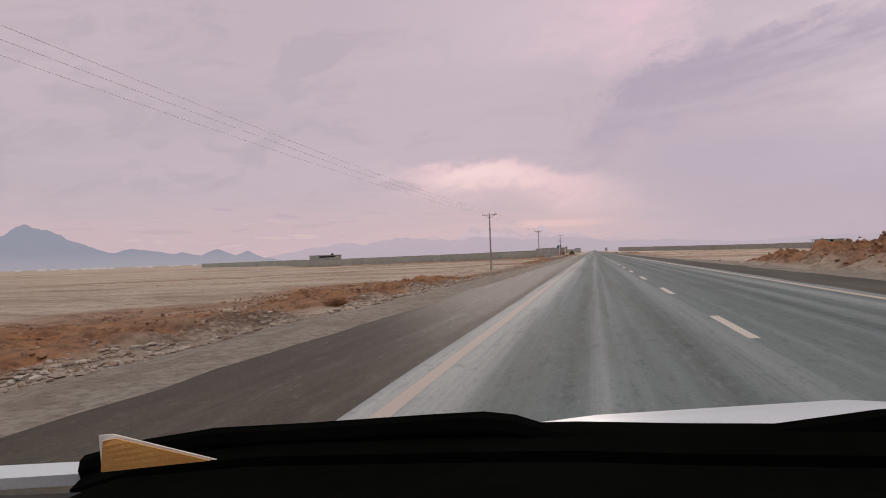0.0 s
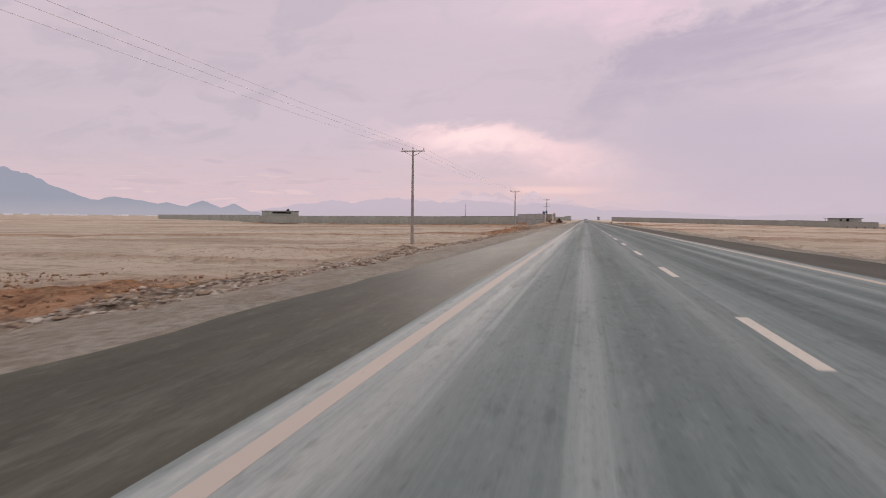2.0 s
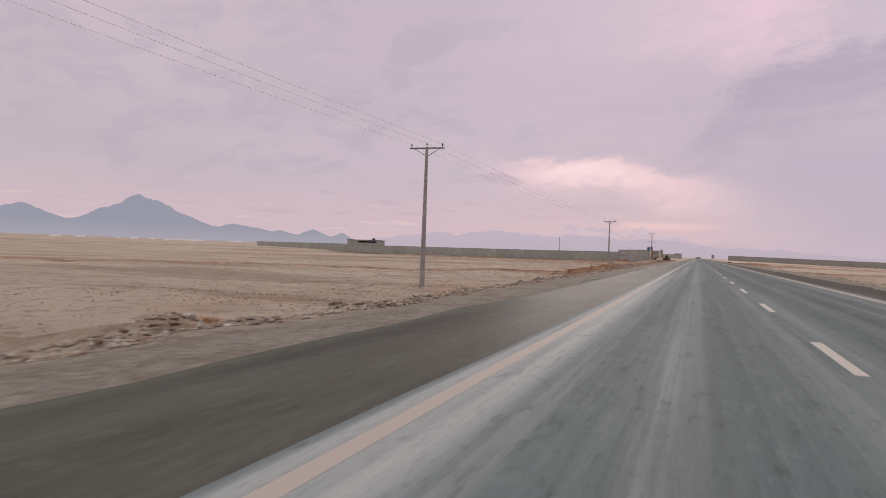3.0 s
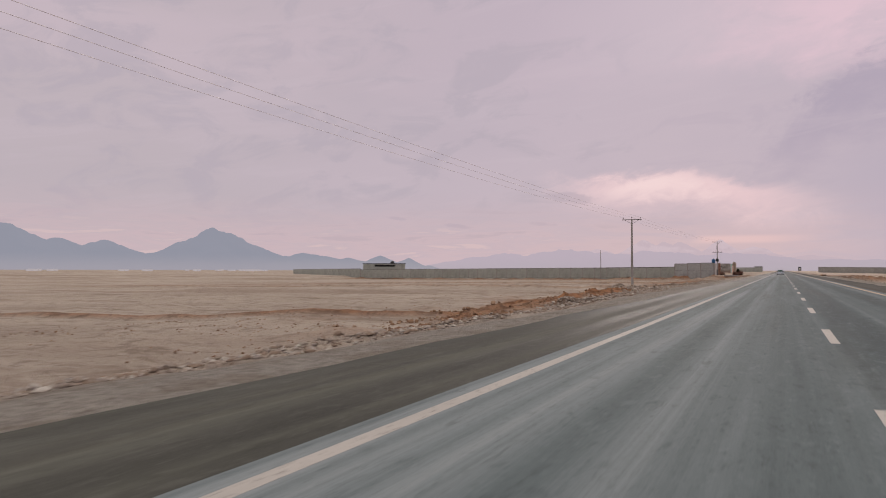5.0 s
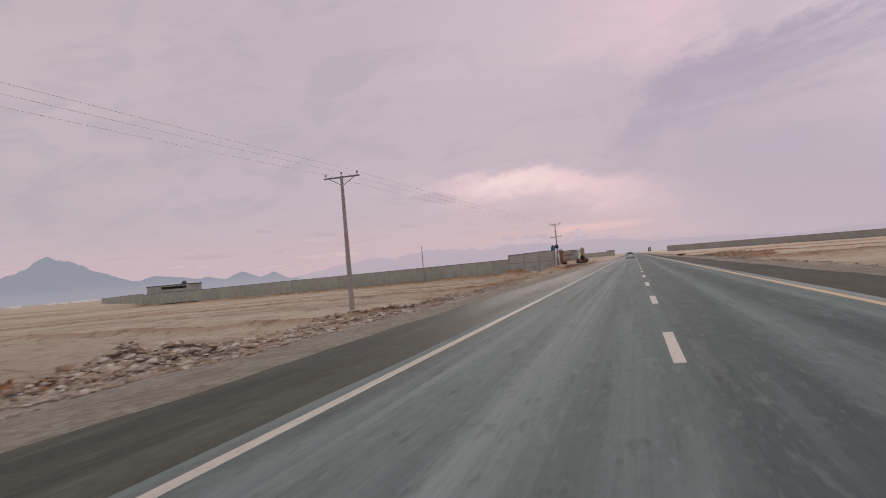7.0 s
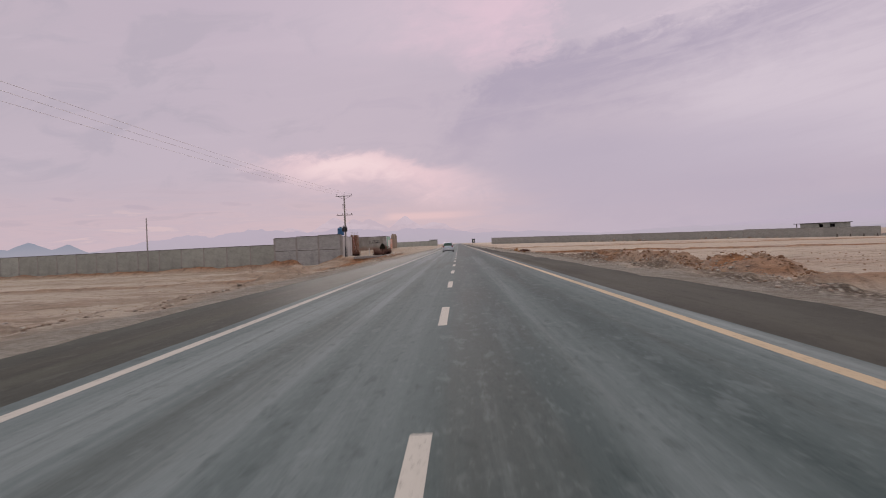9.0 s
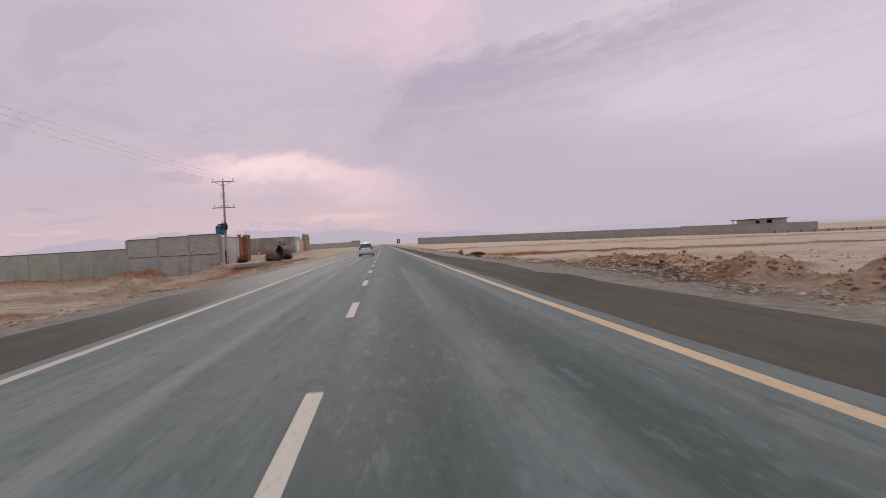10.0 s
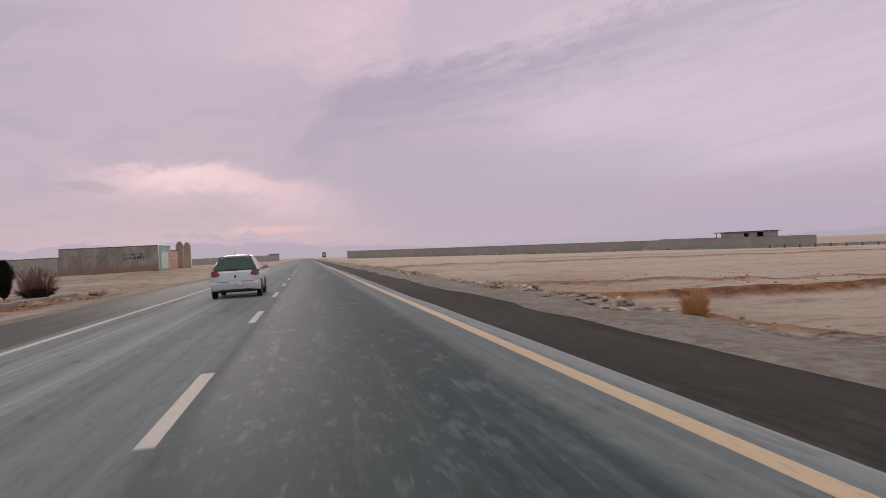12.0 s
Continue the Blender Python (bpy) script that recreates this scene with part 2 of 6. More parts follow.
    # brown earth carried on by tyres, in long patches
    brown = k.noise(k.stretch(at, 0.8, 0.035, 1), 1.0, 5.0, 0.6, 0.3)
    colour = k.mix(k.math("MULTIPLY", k.span(brown, 0.50, 0.66), 0.3), colour, rgb(*tint))
    colour = k.mix(k.math("MULTIPLY", k.span(chips, 0.5, 0.8), 0.4), colour, rgb(*(c * 1.7 for c in light)))
    colour = k.mix(k.math("MULTIPLY", k.span(chips, 0.45, 0.2), 0.5), colour, rgb(*(c * 0.5 for c in dark)))
    mott = k.noise(k.stretch(at, 1.0, 0.07, 1), 1.7, 6.0, 0.7, 0.2)
    colour = k.mix(k.math("MULTIPLY", k.span(mott, 0.53, 0.68), 0.24), colour, rgb(*dust))
    colour = k.mix(k.math("MULTIPLY", k.span(mott, 0.47, 0.33), 0.18), colour, rgb(*(c * 0.7 for c in dark)))
    blot = k.noise(k.stretch(at, 1.0, 0.3, 1), 5.5, 5.0, 0.7, 0.4)
    colour = k.mix(k.math("MULTIPLY", k.span(blot, 0.55, 0.66), 0.26), colour, rgb(*dust))
    colour = k.mix(k.math("MULTIPLY", k.span(blot, 0.44, 0.34), 0.22), colour, rgb(*(c * 0.6 for c in dark)))
    # pale grit lying loose and small tarry spots
    grit = k.noise(k.stretch(at, 1.0, 0.5, 1), 16.0, 4.0, 0.75)
    colour = k.mix(k.math("MULTIPLY", k.span(grit, 0.57, 0.70), 0.35), colour, rgb(*dust))
    colour = k.mix(k.math("MULTIPLY", k.span(grit, 0.44, 0.30), 0.3), colour, rgb(*(c * 0.7 for c in dark)))
    finish(k, colour, k.span(amount, 0.0, 0.6, 0.60, 0.85), chips, 0.003, spec=gloss)
    return m


def soil():
    """Dry land: pale silt, red diggings and grey gravel, laid down by the colour layer of the ground."""
    m, k = material("dry_soil")
    at = k.add("ShaderNodeTexCoord").outputs["Object"]
    lay = k.add("ShaderNodeSeparateColor", (k.add("ShaderNodeVertexColor", layer_name="layers").outputs[0],)).outputs
    fine = k.noise(at, 5.5, 6.0, 0.72)
    clod = k.noise(k.stretch(at, 1.0, 0.7, 1), 1.1, 7.0, 0.68, 0.6)
    field = k.noise(k.stretch(at, 0.05, 0.09, 1), 1.0, 6.0, 0.6, 0.4)
    thin = k.noise(k.stretch(at, 0.09, 0.7, 1), 1.0, 8.0, 0.7, 0.3)
    far = k.noise(k.stretch(at, 0.01, 0.07, 1), 1.0, 8.0, 0.7, 0.3)
    colour = k.mix(k.span(field, 0.35, 0.65), rgb(0.425, 0.345, 0.28), rgb(0.55, 0.465, 0.39))
    colour = k.mix(k.math("MULTIPLY", k.span(far, 0.50, 0.60), 0.75), colour, rgb(0.27, 0.19, 0.135))
    colour = k.mix(k.math("MULTIPLY", k.span(thin, 0.54, 0.66), 0.7), colour, rgb(0.195, 0.13, 0.085))
    colour = k.mix(k.math("MULTIPLY", k.span(thin, 0.44, 0.32), 0.55), colour, rgb(0.56, 0.485, 0.42))
    # clods darkened in colour to stand in for shade on their relief
    colour = k.mix(k.math("MULTIPLY", k.span(clod, 0.52, 0.62), 0.6), colour, rgb(0.19, 0.13, 0.09))
    colour = k.mix(k.math("MULTIPLY", k.span(clod, 0.42, 0.34), 0.5), colour, rgb(0.54, 0.465, 0.385))
    rill = k.noise(k.stretch(at, 0.2, 1.25, 1), 1.0, 6.0, 0.7, 0.6)
    colour = k.mix(k.math("MULTIPLY", k.span(rill, 0.58, 0.68), 0.4), colour, rgb(0.17, 0.112, 0.075))
    colour = k.mix(k.math("MULTIPLY", k.span(rill, 0.44, 0.34), 0.5), colour, rgb(0.58, 0.505, 0.44))
    # the fields east of the road lie under pale washed silt
    east = k.math("MULTIPLY", k.span(k.math("ADD", k.add("ShaderNodeSeparateXYZ", (at,)).outputs[0], k.math("MULTIPLY", field, 6.0)), 12.0, 20.0), k.span(rill, 0.60, 0.48, 0.15, 0.72))
    colour = k.mix(east, colour, rgb(0.655, 0.53, 0.445))
    # browner far plain: distance haze put into the base colour
    colour = k.mix(k.span(k.add("ShaderNodeSeparateXYZ", (at,)).outputs[0], 150.0, 260.0, 0.0, 0.75), colour, rgb(0.40, 0.315, 0.265))
    colour = k.mix(0.28, colour, rgb(0.415, 0.385, 0.355))
    red = k.mix(k.span(clod, 0.40, 0.62), rgb(0.365, 0.182, 0.094), rgb(0.175, 0.084, 0.046))
    red = k.mix(k.math("MULTIPLY", k.span(rill, 0.54, 0.64), 0.6), red, rgb(0.14, 0.07, 0.042))
    red = k.mix(k.math("MULTIPLY", k.span(thin, 0.46, 0.36), 0.4), red, rgb(0.36, 0.25, 0.17))
    colour = k.mix(k.math("MULTIPLY", lay[0], k.span(field, 0.3, 0.6, 0.6, 1.0)), colour, red)
    grit = k.mix(k.span(fine, 0.42, 0.60), rgb(0.35, 0.325, 0.295), rgb(0.255, 0.235, 0.212))
    grit = k.mix(k.math("MULTIPLY", k.span(clod, 0.45, 0.6), 0.5), grit, rgb(0.20, 0.165, 0.135))
    colour = k.mix(lay[1], colour, grit)
    # broken pale stone in the ditch, the shade in its gaps painted dark
    chips = k.add("ShaderNodeTexVoronoi", {"Vector": k.stretch(at, 1.0, 0.6, 1), "Scale": 5.0}).outputs[0]
    stone = k.mix(k.span(chips, 0.12, 0.5), rgb(0.42, 0.395, 0.36), rgb(0.10, 0.082, 0.07))
    colour = k.mix(k.math("MULTIPLY", lay[2], k.span(fine, 0.36, 0.56, 0.2, 1.0)), colour, stone)
    # small dark specks: more shadow-like detail put into the colour
    colour = k.mix(k.math("MULTIPLY", k.span(fine, 0.55, 0.70), 0.45), colour, rgb(0.13, 0.095, 0.07))
    lump = k.noise(k.stretch(at, 1.0, 0.8, 1), 2.7, 6.0, 0.75, 0.4)
    much = k.math("ADD", 0.16, k.math("MULTIPLY", k.math("MAXIMUM", lay[0], lay[2]), 0.7))
    # lumps shaded by colour as well as bump, most where red or stony
    colour = k.mix(k.math("MULTIPLY", k.math("MULTIPLY", k.span(lump, 0.53, 0.64), 0.7), much), colour, rgb(0.125, 0.075, 0.048))
    colour = k.mix(k.math("MULTIPLY", k.math("MULTIPLY", k.span(lump, 0.45, 0.36), 0.3), much), colour, rgb(0.44, 0.31, 0.22))
    both = k.math("ADD", k.math("ADD", k.math("MULTIPLY", clod, 1.0), k.math("MULTIPLY", lump, 0.7)), k.math("MULTIPLY", fine, 0.35))
    finish(k, colour, 0.95, both, 0.45, spec=0.12)
    return m


def paint_line(name, colour, worn, buried=None, share=0.0):
    m, k = material(name)
    at = k.add("ShaderNodeTexCoord").outputs["Object"]
    wear = k.noise(k.stretch(at, 1.0, 0.4, 1), 22.0, 5.0, 0.75)
    dirt = k.noise(k.stretch(at, 2.0, 0.15, 1), 1.0, 4.0, 0.6)
    c = k.mix(k.math("MULTIPLY", k.span(dirt, 0.35, 0.7), 0.5), rgb(*colour), rgb(*(v * 0.7 for v in colour)))
    c = k.mix(k.math("MULTIPLY", k.span(wear, 0.56, 0.66), worn), c, rgb(0.13, 0.12, 0.115))
    if buried:
        # dust drifted over the paint on the first hundred metres
        drift = k.noise(k.stretch(at, 1.6, 0.25, 1), 1.0, 5.0, 0.65, 0.4)
        along = k.span(k.add("ShaderNodeSeparateXYZ", (at,)).outputs[1], 135.0, 80.0)
        c = k.mix(k.math("MULTIPLY", along, k.span(drift, 0.28, 0.55, share * 0.7, share)), c, rgb(*buried))
    finish(k, c, 0.8, wear, 0.004, spec=0.3)
    return m


def blockwork(name, a, b, joint, w=0.42, h=0.2, gap=0.018):
    """Rough grey blocks in mortar on an upright wall that faces any way."""
    m, k = material(name)
    at = k.add("ShaderNodeTexCoord").outputs["Object"]
    sep = k.add("ShaderNodeSeparateXYZ", (at,)).outputs
    flat = k.add("ShaderNodeCombineXYZ", (k.math("ADD", sep[0], sep[1]), sep[2], 0.0)).outputs[0]
    brick = k.add("ShaderNodeTexBrick", {"Vector": flat, "Color1": rgb(*a), "Color2": rgb(*b), "Mortar": rgb(*joint), "Scale": 1.0,
                                         "Mortar Size": gap, "Brick Width": w, "Row Height": h, "Bias": 0.1})
    stain = k.noise(at, 0.6, 6.0, 0.65, 0.5)
    grain = k.noise(at, 14.0, 4.0, 0.7)
    colour = k.mix(k.math("MULTIPLY", k.span(stain, 0.4, 0.7), 0.45), brick.outputs[0], rgb(*(v * 0.6 for v in b)))
    colour = k.mix(k.math("MULTIPLY", k.span(grain, 0.5, 0.75), 0.4), colour, rgb(*(v * 1.25 for v in a)))
    odd = k.add("ShaderNodeObjectInfo").outputs["Random"]
    colour = k.mix(k.math("MULTIPLY", odd, 0.28), colour, rgb(*(v * 0.55 for v in b)))
    rise = k.math("SUBTRACT", k.math("MULTIPLY", grain, 0.5), brick.outputs[1])
    finish(k, colour, 0.92, rise, 0.03, spec=0.2)
    return m


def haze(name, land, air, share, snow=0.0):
    """Far hills behind much air: their own rock, with haze painted over it as emission."""
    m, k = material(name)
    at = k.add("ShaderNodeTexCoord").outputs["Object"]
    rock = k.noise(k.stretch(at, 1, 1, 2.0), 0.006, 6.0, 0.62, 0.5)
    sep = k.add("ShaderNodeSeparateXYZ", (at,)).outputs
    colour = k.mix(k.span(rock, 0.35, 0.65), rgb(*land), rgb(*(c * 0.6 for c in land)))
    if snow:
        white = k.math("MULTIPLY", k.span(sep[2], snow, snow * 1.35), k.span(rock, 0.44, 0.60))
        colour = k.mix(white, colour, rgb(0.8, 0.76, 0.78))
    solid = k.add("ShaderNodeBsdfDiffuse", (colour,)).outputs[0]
    # painted haze turns paler towards the foot
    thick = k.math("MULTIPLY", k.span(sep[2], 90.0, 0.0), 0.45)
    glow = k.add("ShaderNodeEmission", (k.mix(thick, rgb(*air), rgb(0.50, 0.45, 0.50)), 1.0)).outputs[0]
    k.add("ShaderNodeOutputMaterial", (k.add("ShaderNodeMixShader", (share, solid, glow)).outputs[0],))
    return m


LATER_DUST = [(-4.1, 0.75), (-3.75, 0.7), (-3.4, 0.64), (-2.75, 0.82), (-2.1, 0.60), (-1.75, 0.80), (-1.1, 0.56), (-0.1, 0.58), (0.3, 0.24), (0.95, 0.22), (1.45, 0.68),
              (1.85, 0.48), (2.2, 0.24), (2.65, 0.34), (3.0, 0.64), (3.5, 0.64), (3.8, 0.85)]
YOUNG_DUST = [(-4.4, 0.6), (-4.1, 0.8), (-3.85, 1.25), (-3.3, 1.3), (-2.9, 0.95), (-2.5, 0.6), (-2.15, 0.6), (-1.98, 0.85), (-1.7, 0.78), (-1.3, 0.6), (-0.85, 0.55), (-0.35, 0.78),
              (0.2, 0.75), (0.9, 0.5), (1.4, 0.68), (1.75, 0.4), (2.2, 0.8), (2.5, 0.5), (2.9, 0.85), (3.3, 0.75), (3.6, 0.9)]
ROAD = asphalt("worn_asphalt", (0.0105, 0.027, 0.0275), (0.021, 0.041, 0.042), (0.205, 0.241, 0.258), 1.0, LATER_DUST, YOUNG_DUST, (0.066, 0.064, 0.058), gloss=0.14, last_dust=(0.212, 0.239, 0.256))
SHOULDER = asphalt("old_shoulder_asphalt", (0.046, 0.047, 0.040), (0.085, 0.086, 0.075), (0.155, 0.158, 0.14), 0.7, tint=(0.085, 0.078, 0.062), early_tone=(0.038, 0.031, 0.0255), tone_y=(62.0, 34.0), late_tone=(0.036, 0.0385, 0.034), last_tone=(0.066, 0.069, 0.068))
# second shoulder copy: brightness that comes from the sun's direction put into its tones
SHOULDER_EAST = asphalt("east_shoulder_asphalt", (0.011, 0.010, 0.0075), (0.031, 0.029, 0.0225), (0.10, 0.096, 0.080), 0.62, tint=(0.042, 0.037, 0.028), early_tone=(0.050, 0.049, 0.042), tone_y=(318.0, 286.0))
SOIL = soil()
WHITE_LINE = paint_line("dusty_white_paint", (0.49, 0.465, 0.44), 0.7)
WEST_LINE = paint_line("drifted_white_paint", (0.49, 0.465, 0.44), 0.7, (0.40, 0.355, 0.335), 0.95)
EDGE_LINE = paint_line("dusty_cream_paint", (0.53, 0.42, 0.30), 0.6, (0.40, 0.375, 0.355), 0.8)
BLOCK = blockwork("grey_blocks", (0.435, 0.46, 0.415), (0.355, 0.38, 0.34), (0.44, 0.455, 0.42))
# darker copy of the blocks: shade on the east walls put into their colour
BLOCK_SHADED = blockwork("shaded_grey_blocks", (0.375, 0.38, 0.355), (0.29, 0.295, 0.275), (0.38, 0.38, 0.36))
STONEWALL = blockwork("rough_stone", (0.46, 0.475, 0.465), (0.33, 0.345, 0.335), (0.47, 0.475, 0.465), 0.34, 0.15, 0.02)
BRICK = blockwork("burnt_brick", (0.40, 0.215, 0.13), (0.22, 0.115, 0.075), (0.48, 0.42, 0.37), 0.23, 0.085, 0.012)
def slurry():
    """Rough stone wall washed over with grey cement, stained brown where rain splashed earth on it."""
    m, k = material("cement_washed_stone")
    at = k.add("ShaderNodeTexCoord").outputs["Object"]
    sep = k.add("ShaderNodeSeparateXYZ", (at,)).outputs
    stain = k.noise(k.stretch(at, 1.0, 1.0, 0.6), 0.55, 6.0, 0.62, 0.6)
    lump = k.noise(at, 2.6, 6.0, 0.7, 0.3)
    grain = k.noise(at, 13.0, 4.0, 0.7)
    colour = k.mix(k.span(stain, 0.38, 0.62), rgb(0.33, 0.325, 0.30), rgb(0.235, 0.225, 0.205))
    colour = k.mix(k.math("MULTIPLY", k.span(lump, 0.50, 0.66), 0.5), colour, rgb(0.17, 0.16, 0.145))
    colour = k.mix(k.math("MULTIPLY", k.span(stain, 0.40, 0.28), 0.7), colour, rgb(0.47, 0.46, 0.445))
    splash = k.math("MULTIPLY", k.span(k.math("ADD", sep[2], k.math("MULTIPLY", k.math("SUBTRACT", lump, 0.5), 2.2)), 1.15, 0.35), 0.6)
    colour = k.mix(splash, colour, rgb(0.25, 0.155, 0.105))
    finish(k, colour, 0.95, k.math("ADD", lump, k.math("MULTIPLY", grain, 0.3)), 0.06, spec=0.15)
    return m


SLURRY = slurry()
CONCRETE = plain("grey_concrete", (0.36, 0.345, 0.325), (0.26, 0.25, 0.24), 0.8, 0.9, 0.01, spec=0.25)
PLASTER = plain("grey_white_plaster", (0.56, 0.54, 0.52), (0.42, 0.40, 0.385), 0.5, 0.9, 0.01, spec=0.25)
DARKROOF = plain("dark_roof", (0.065, 0.068, 0.072), (0.045, 0.047, 0.05), 1.0, 0.9, 0.01, spec=0.25)
COPING = plain("dark_coping", (0.125, 0.11, 0.10), (0.085, 0.075, 0.07), 1.0, 0.9, 0.01, spec=0.25)
POLE = plain("weathered_pole_concrete", (0.34, 0.325, 0.31), (0.25, 0.24, 0.23), 1.2, 0.85, 0.006, spec=0.3)
STEEL = plain("galvanised_steel", (0.22, 0.22, 0.225), (0.15, 0.15, 0.155), 3.0, 0.5, 0.002, metal=0.6)
PORCELAIN = plain("brown_porcelain", (0.075, 0.04, 0.03), None, 8.0, 0.25, 0.001)
WIRE = plain("dull_wire", (0.92, 0.88, 0.92), (0.85, 0.81, 0.85), 5.0, 0.75, 0.0005)
BLUE = plain("blue_plastic", (0.03, 0.14, 0.30), (0.028, 0.11, 0.24), 2.0, 0.5, 0.003)
DARKTIN = plain("dark_tin", (0.04, 0.042, 0.048), None, 3.0, 0.55, 0.003)
# near-black room backs: the dimness indoors is put into their colour
HOLE = plain("dim_room", (0.02, 0.02, 0.022), None, 2.0, 0.9, 0.001)
def stones(name, tones):
    """Loose stones, each of its own tone, with dust and grain on them."""
    m, k = material(name)
    at = k.add("ShaderNodeTexCoord").outputs["Object"]
    odd = k.add("ShaderNodeNewGeometry").outputs["Random Per Island"]
    dust = k.noise(at, 3.0, 5.0, 0.65)
    colour = k.mix(k.span(odd, 0.1, 0.5), rgb(*tones[0]), rgb(*tones[1]))
    colour = k.mix(k.span(odd, 0.6, 0.95), colour, rgb(*tones[2]))
    colour = k.mix(k.math("MULTIPLY", k.span(dust, 0.42, 0.62), 0.55), colour, rgb(*tones[0]))
    finish(k, colour, 0.95, k.noise(at, 22.0, 4.0, 0.7), 0.02, spec=0.2)
    return m


STONE = stones("field_stone", ((0.26, 0.195, 0.15), (0.33, 0.285, 0.25), (0.50, 0.47, 0.43)))
CLOD = stones("earth_clod", ((0.315, 0.195, 0.125), (0.20, 0.122, 0.078), (0.39, 0.28, 0.195)))
TWIG = plain("dry_twig", (0.225, 0.125, 0.098), (0.155, 0.088, 0.07), 4.0, 0.9, 0.002, spec=0.2)
TWIG_DARK = plain("low_dark_twig", (0.055, 0.036, 0.031), (0.038, 0.026, 0.024), 4.0, 0.9, 0.002, spec=0.15)
TWIG_BROWN = plain("brown_twig", (0.34, 0.20, 0.12), (0.24, 0.14, 0.09), 4.0, 0.9, 0.002, spec=0.2)
TWIG_PALE = plain("straw_twig", (0.55, 0.33, 0.17), (0.40, 0.23, 0.115), 4.0, 0.9, 0.002, spec=0.2)
LEAF = plain("dark_needle", (0.030, 0.038, 0.026), (0.045, 0.045, 0.03), 4.0, 0.8, 0.002, spec=0.25)
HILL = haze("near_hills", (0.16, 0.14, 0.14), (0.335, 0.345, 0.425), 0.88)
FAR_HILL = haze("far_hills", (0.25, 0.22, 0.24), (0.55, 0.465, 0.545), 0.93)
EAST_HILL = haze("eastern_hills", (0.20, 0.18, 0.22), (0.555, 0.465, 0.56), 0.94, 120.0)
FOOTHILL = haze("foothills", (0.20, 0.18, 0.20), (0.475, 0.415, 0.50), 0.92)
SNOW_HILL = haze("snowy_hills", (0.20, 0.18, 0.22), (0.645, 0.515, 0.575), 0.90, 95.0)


# ---------------------------------------------------------------- helpers for meshes
def part(name, bm, mat, parent=None, label="", smooth=False):
    """Link a bmesh as one mesh object, as a part of parent."""
    mesh = bpy.data.meshes.new(name)
    bm.normal_update()
    bm.to_mesh(mesh)
    bm.free()
    mesh.materials.append(mat)
    if smooth:
        mesh.shade_smooth()
    ob = new(name, mesh)
    ob.parent = parent
    return tagged(ob, label)


def shared(name, mesh, parent, m):
    """One more object on a mesh that exists already."""
    ob = new(name, mesh)
    ob.parent = parent
    ob.matrix_basis = m
    return ob


def empty(name, m=Matrix(), **tags):
    ob = new(name)
    ob.empty_display_size = 0.2
    ob.matrix_world = m
    return tagged(ob, **tags)


def box(bm, x0, x1, y0, y1, z0, z1, bevel=0.0, m=None):
    """Adds a box, its edges bevelled."""
    made = bmesh.ops.create_cube(bm, size=1.0, matrix=Matrix.Translation(((x0 + x1) / 2, (y0 + y1) / 2, (z0 + z1) / 2)) @ Matrix.Diagonal((x1 - x0, y1 - y0, z1 - z0, 1)))
    verts = made["verts"]
    if bevel:
        edges = list({e for v in verts for e in v.link_edges})
        verts = bmesh.ops.bevel(bm, geom=edges, offset=bevel, segments=1, affect="EDGES")["verts"]
    if m is not None:
        bmesh.ops.transform(bm, matrix=m, verts=verts)
    return bm


def rod(bm, a, b, ra, rb=None, sides=8):
    """Adds a tapered round bar from a to b."""
    a, b = Vector(a), Vector(b)
    rb = ra if rb is None else rb
    turn = (b - a).to_track_quat("Z", "Y").to_matrix().to_4x4()
    bmesh.ops.create_cone(bm, cap_ends=True, segments=sides, radius1=ra, radius2=rb, depth=(b - a).length, matrix=Matrix.Translation((a + b) / 2) @ turn)
    return bm


def from_arrays(name, verts, faces, mat, smooth=True):
    mesh = bpy.data.meshes.new(name)
    mesh.from_pydata(verts, [], faces)
    mesh.materials.append(mat)
    if smooth:
        mesh.shade_smooth()
    return mesh


def step(lo, hi, v):
    t = np.clip((np.asarray(v, float) - lo) / (hi - lo), 0, 1)
    return t * t * (3 - 2 * t)


def value_noise(x, y, seed):
    """Smooth noise from -1 to 1 on a unit lattice."""
    xi, yi = np.floor(x).astype(np.int64), np.floor(y).astype(np.int64)
    fx, fy = x - xi, y - yi
    fx, fy = fx * fx * (3 - 2 * fx), fy * fy * (3 - 2 * fy)

    def at(i, j):
        h = (i * 374761393 + j * 668265263 + seed * 974634541) & 0x7FFFFFFF
        h = ((h ^ (h >> 13)) * 1274126177) & 0x7FFFFFFF
        return ((h ^ (h >> 16)) & 0xFFFF) / 32767.5 - 1
    a = at(xi, yi) * (1 - fx) + at(xi + 1, yi) * fx
    b = at(xi, yi + 1) * (1 - fx) + at(xi + 1, yi + 1) * fx
    return a * (1 - fy) + b * fy


def fbm(x, y, seed, octaves=4, gain=0.5):
    total, amp = 0.0, 1.0
    for i in range(octaves):
        total = total + amp * value_noise(x * 2 ** i, y * 2 ** i, seed + i * 17)
        amp *= gain
    return total


# ---------------------------------------------------------------- the lie of the land
EDGE_L, EDGE_R = -6.5, 5.9      # outer edges of the shoulders
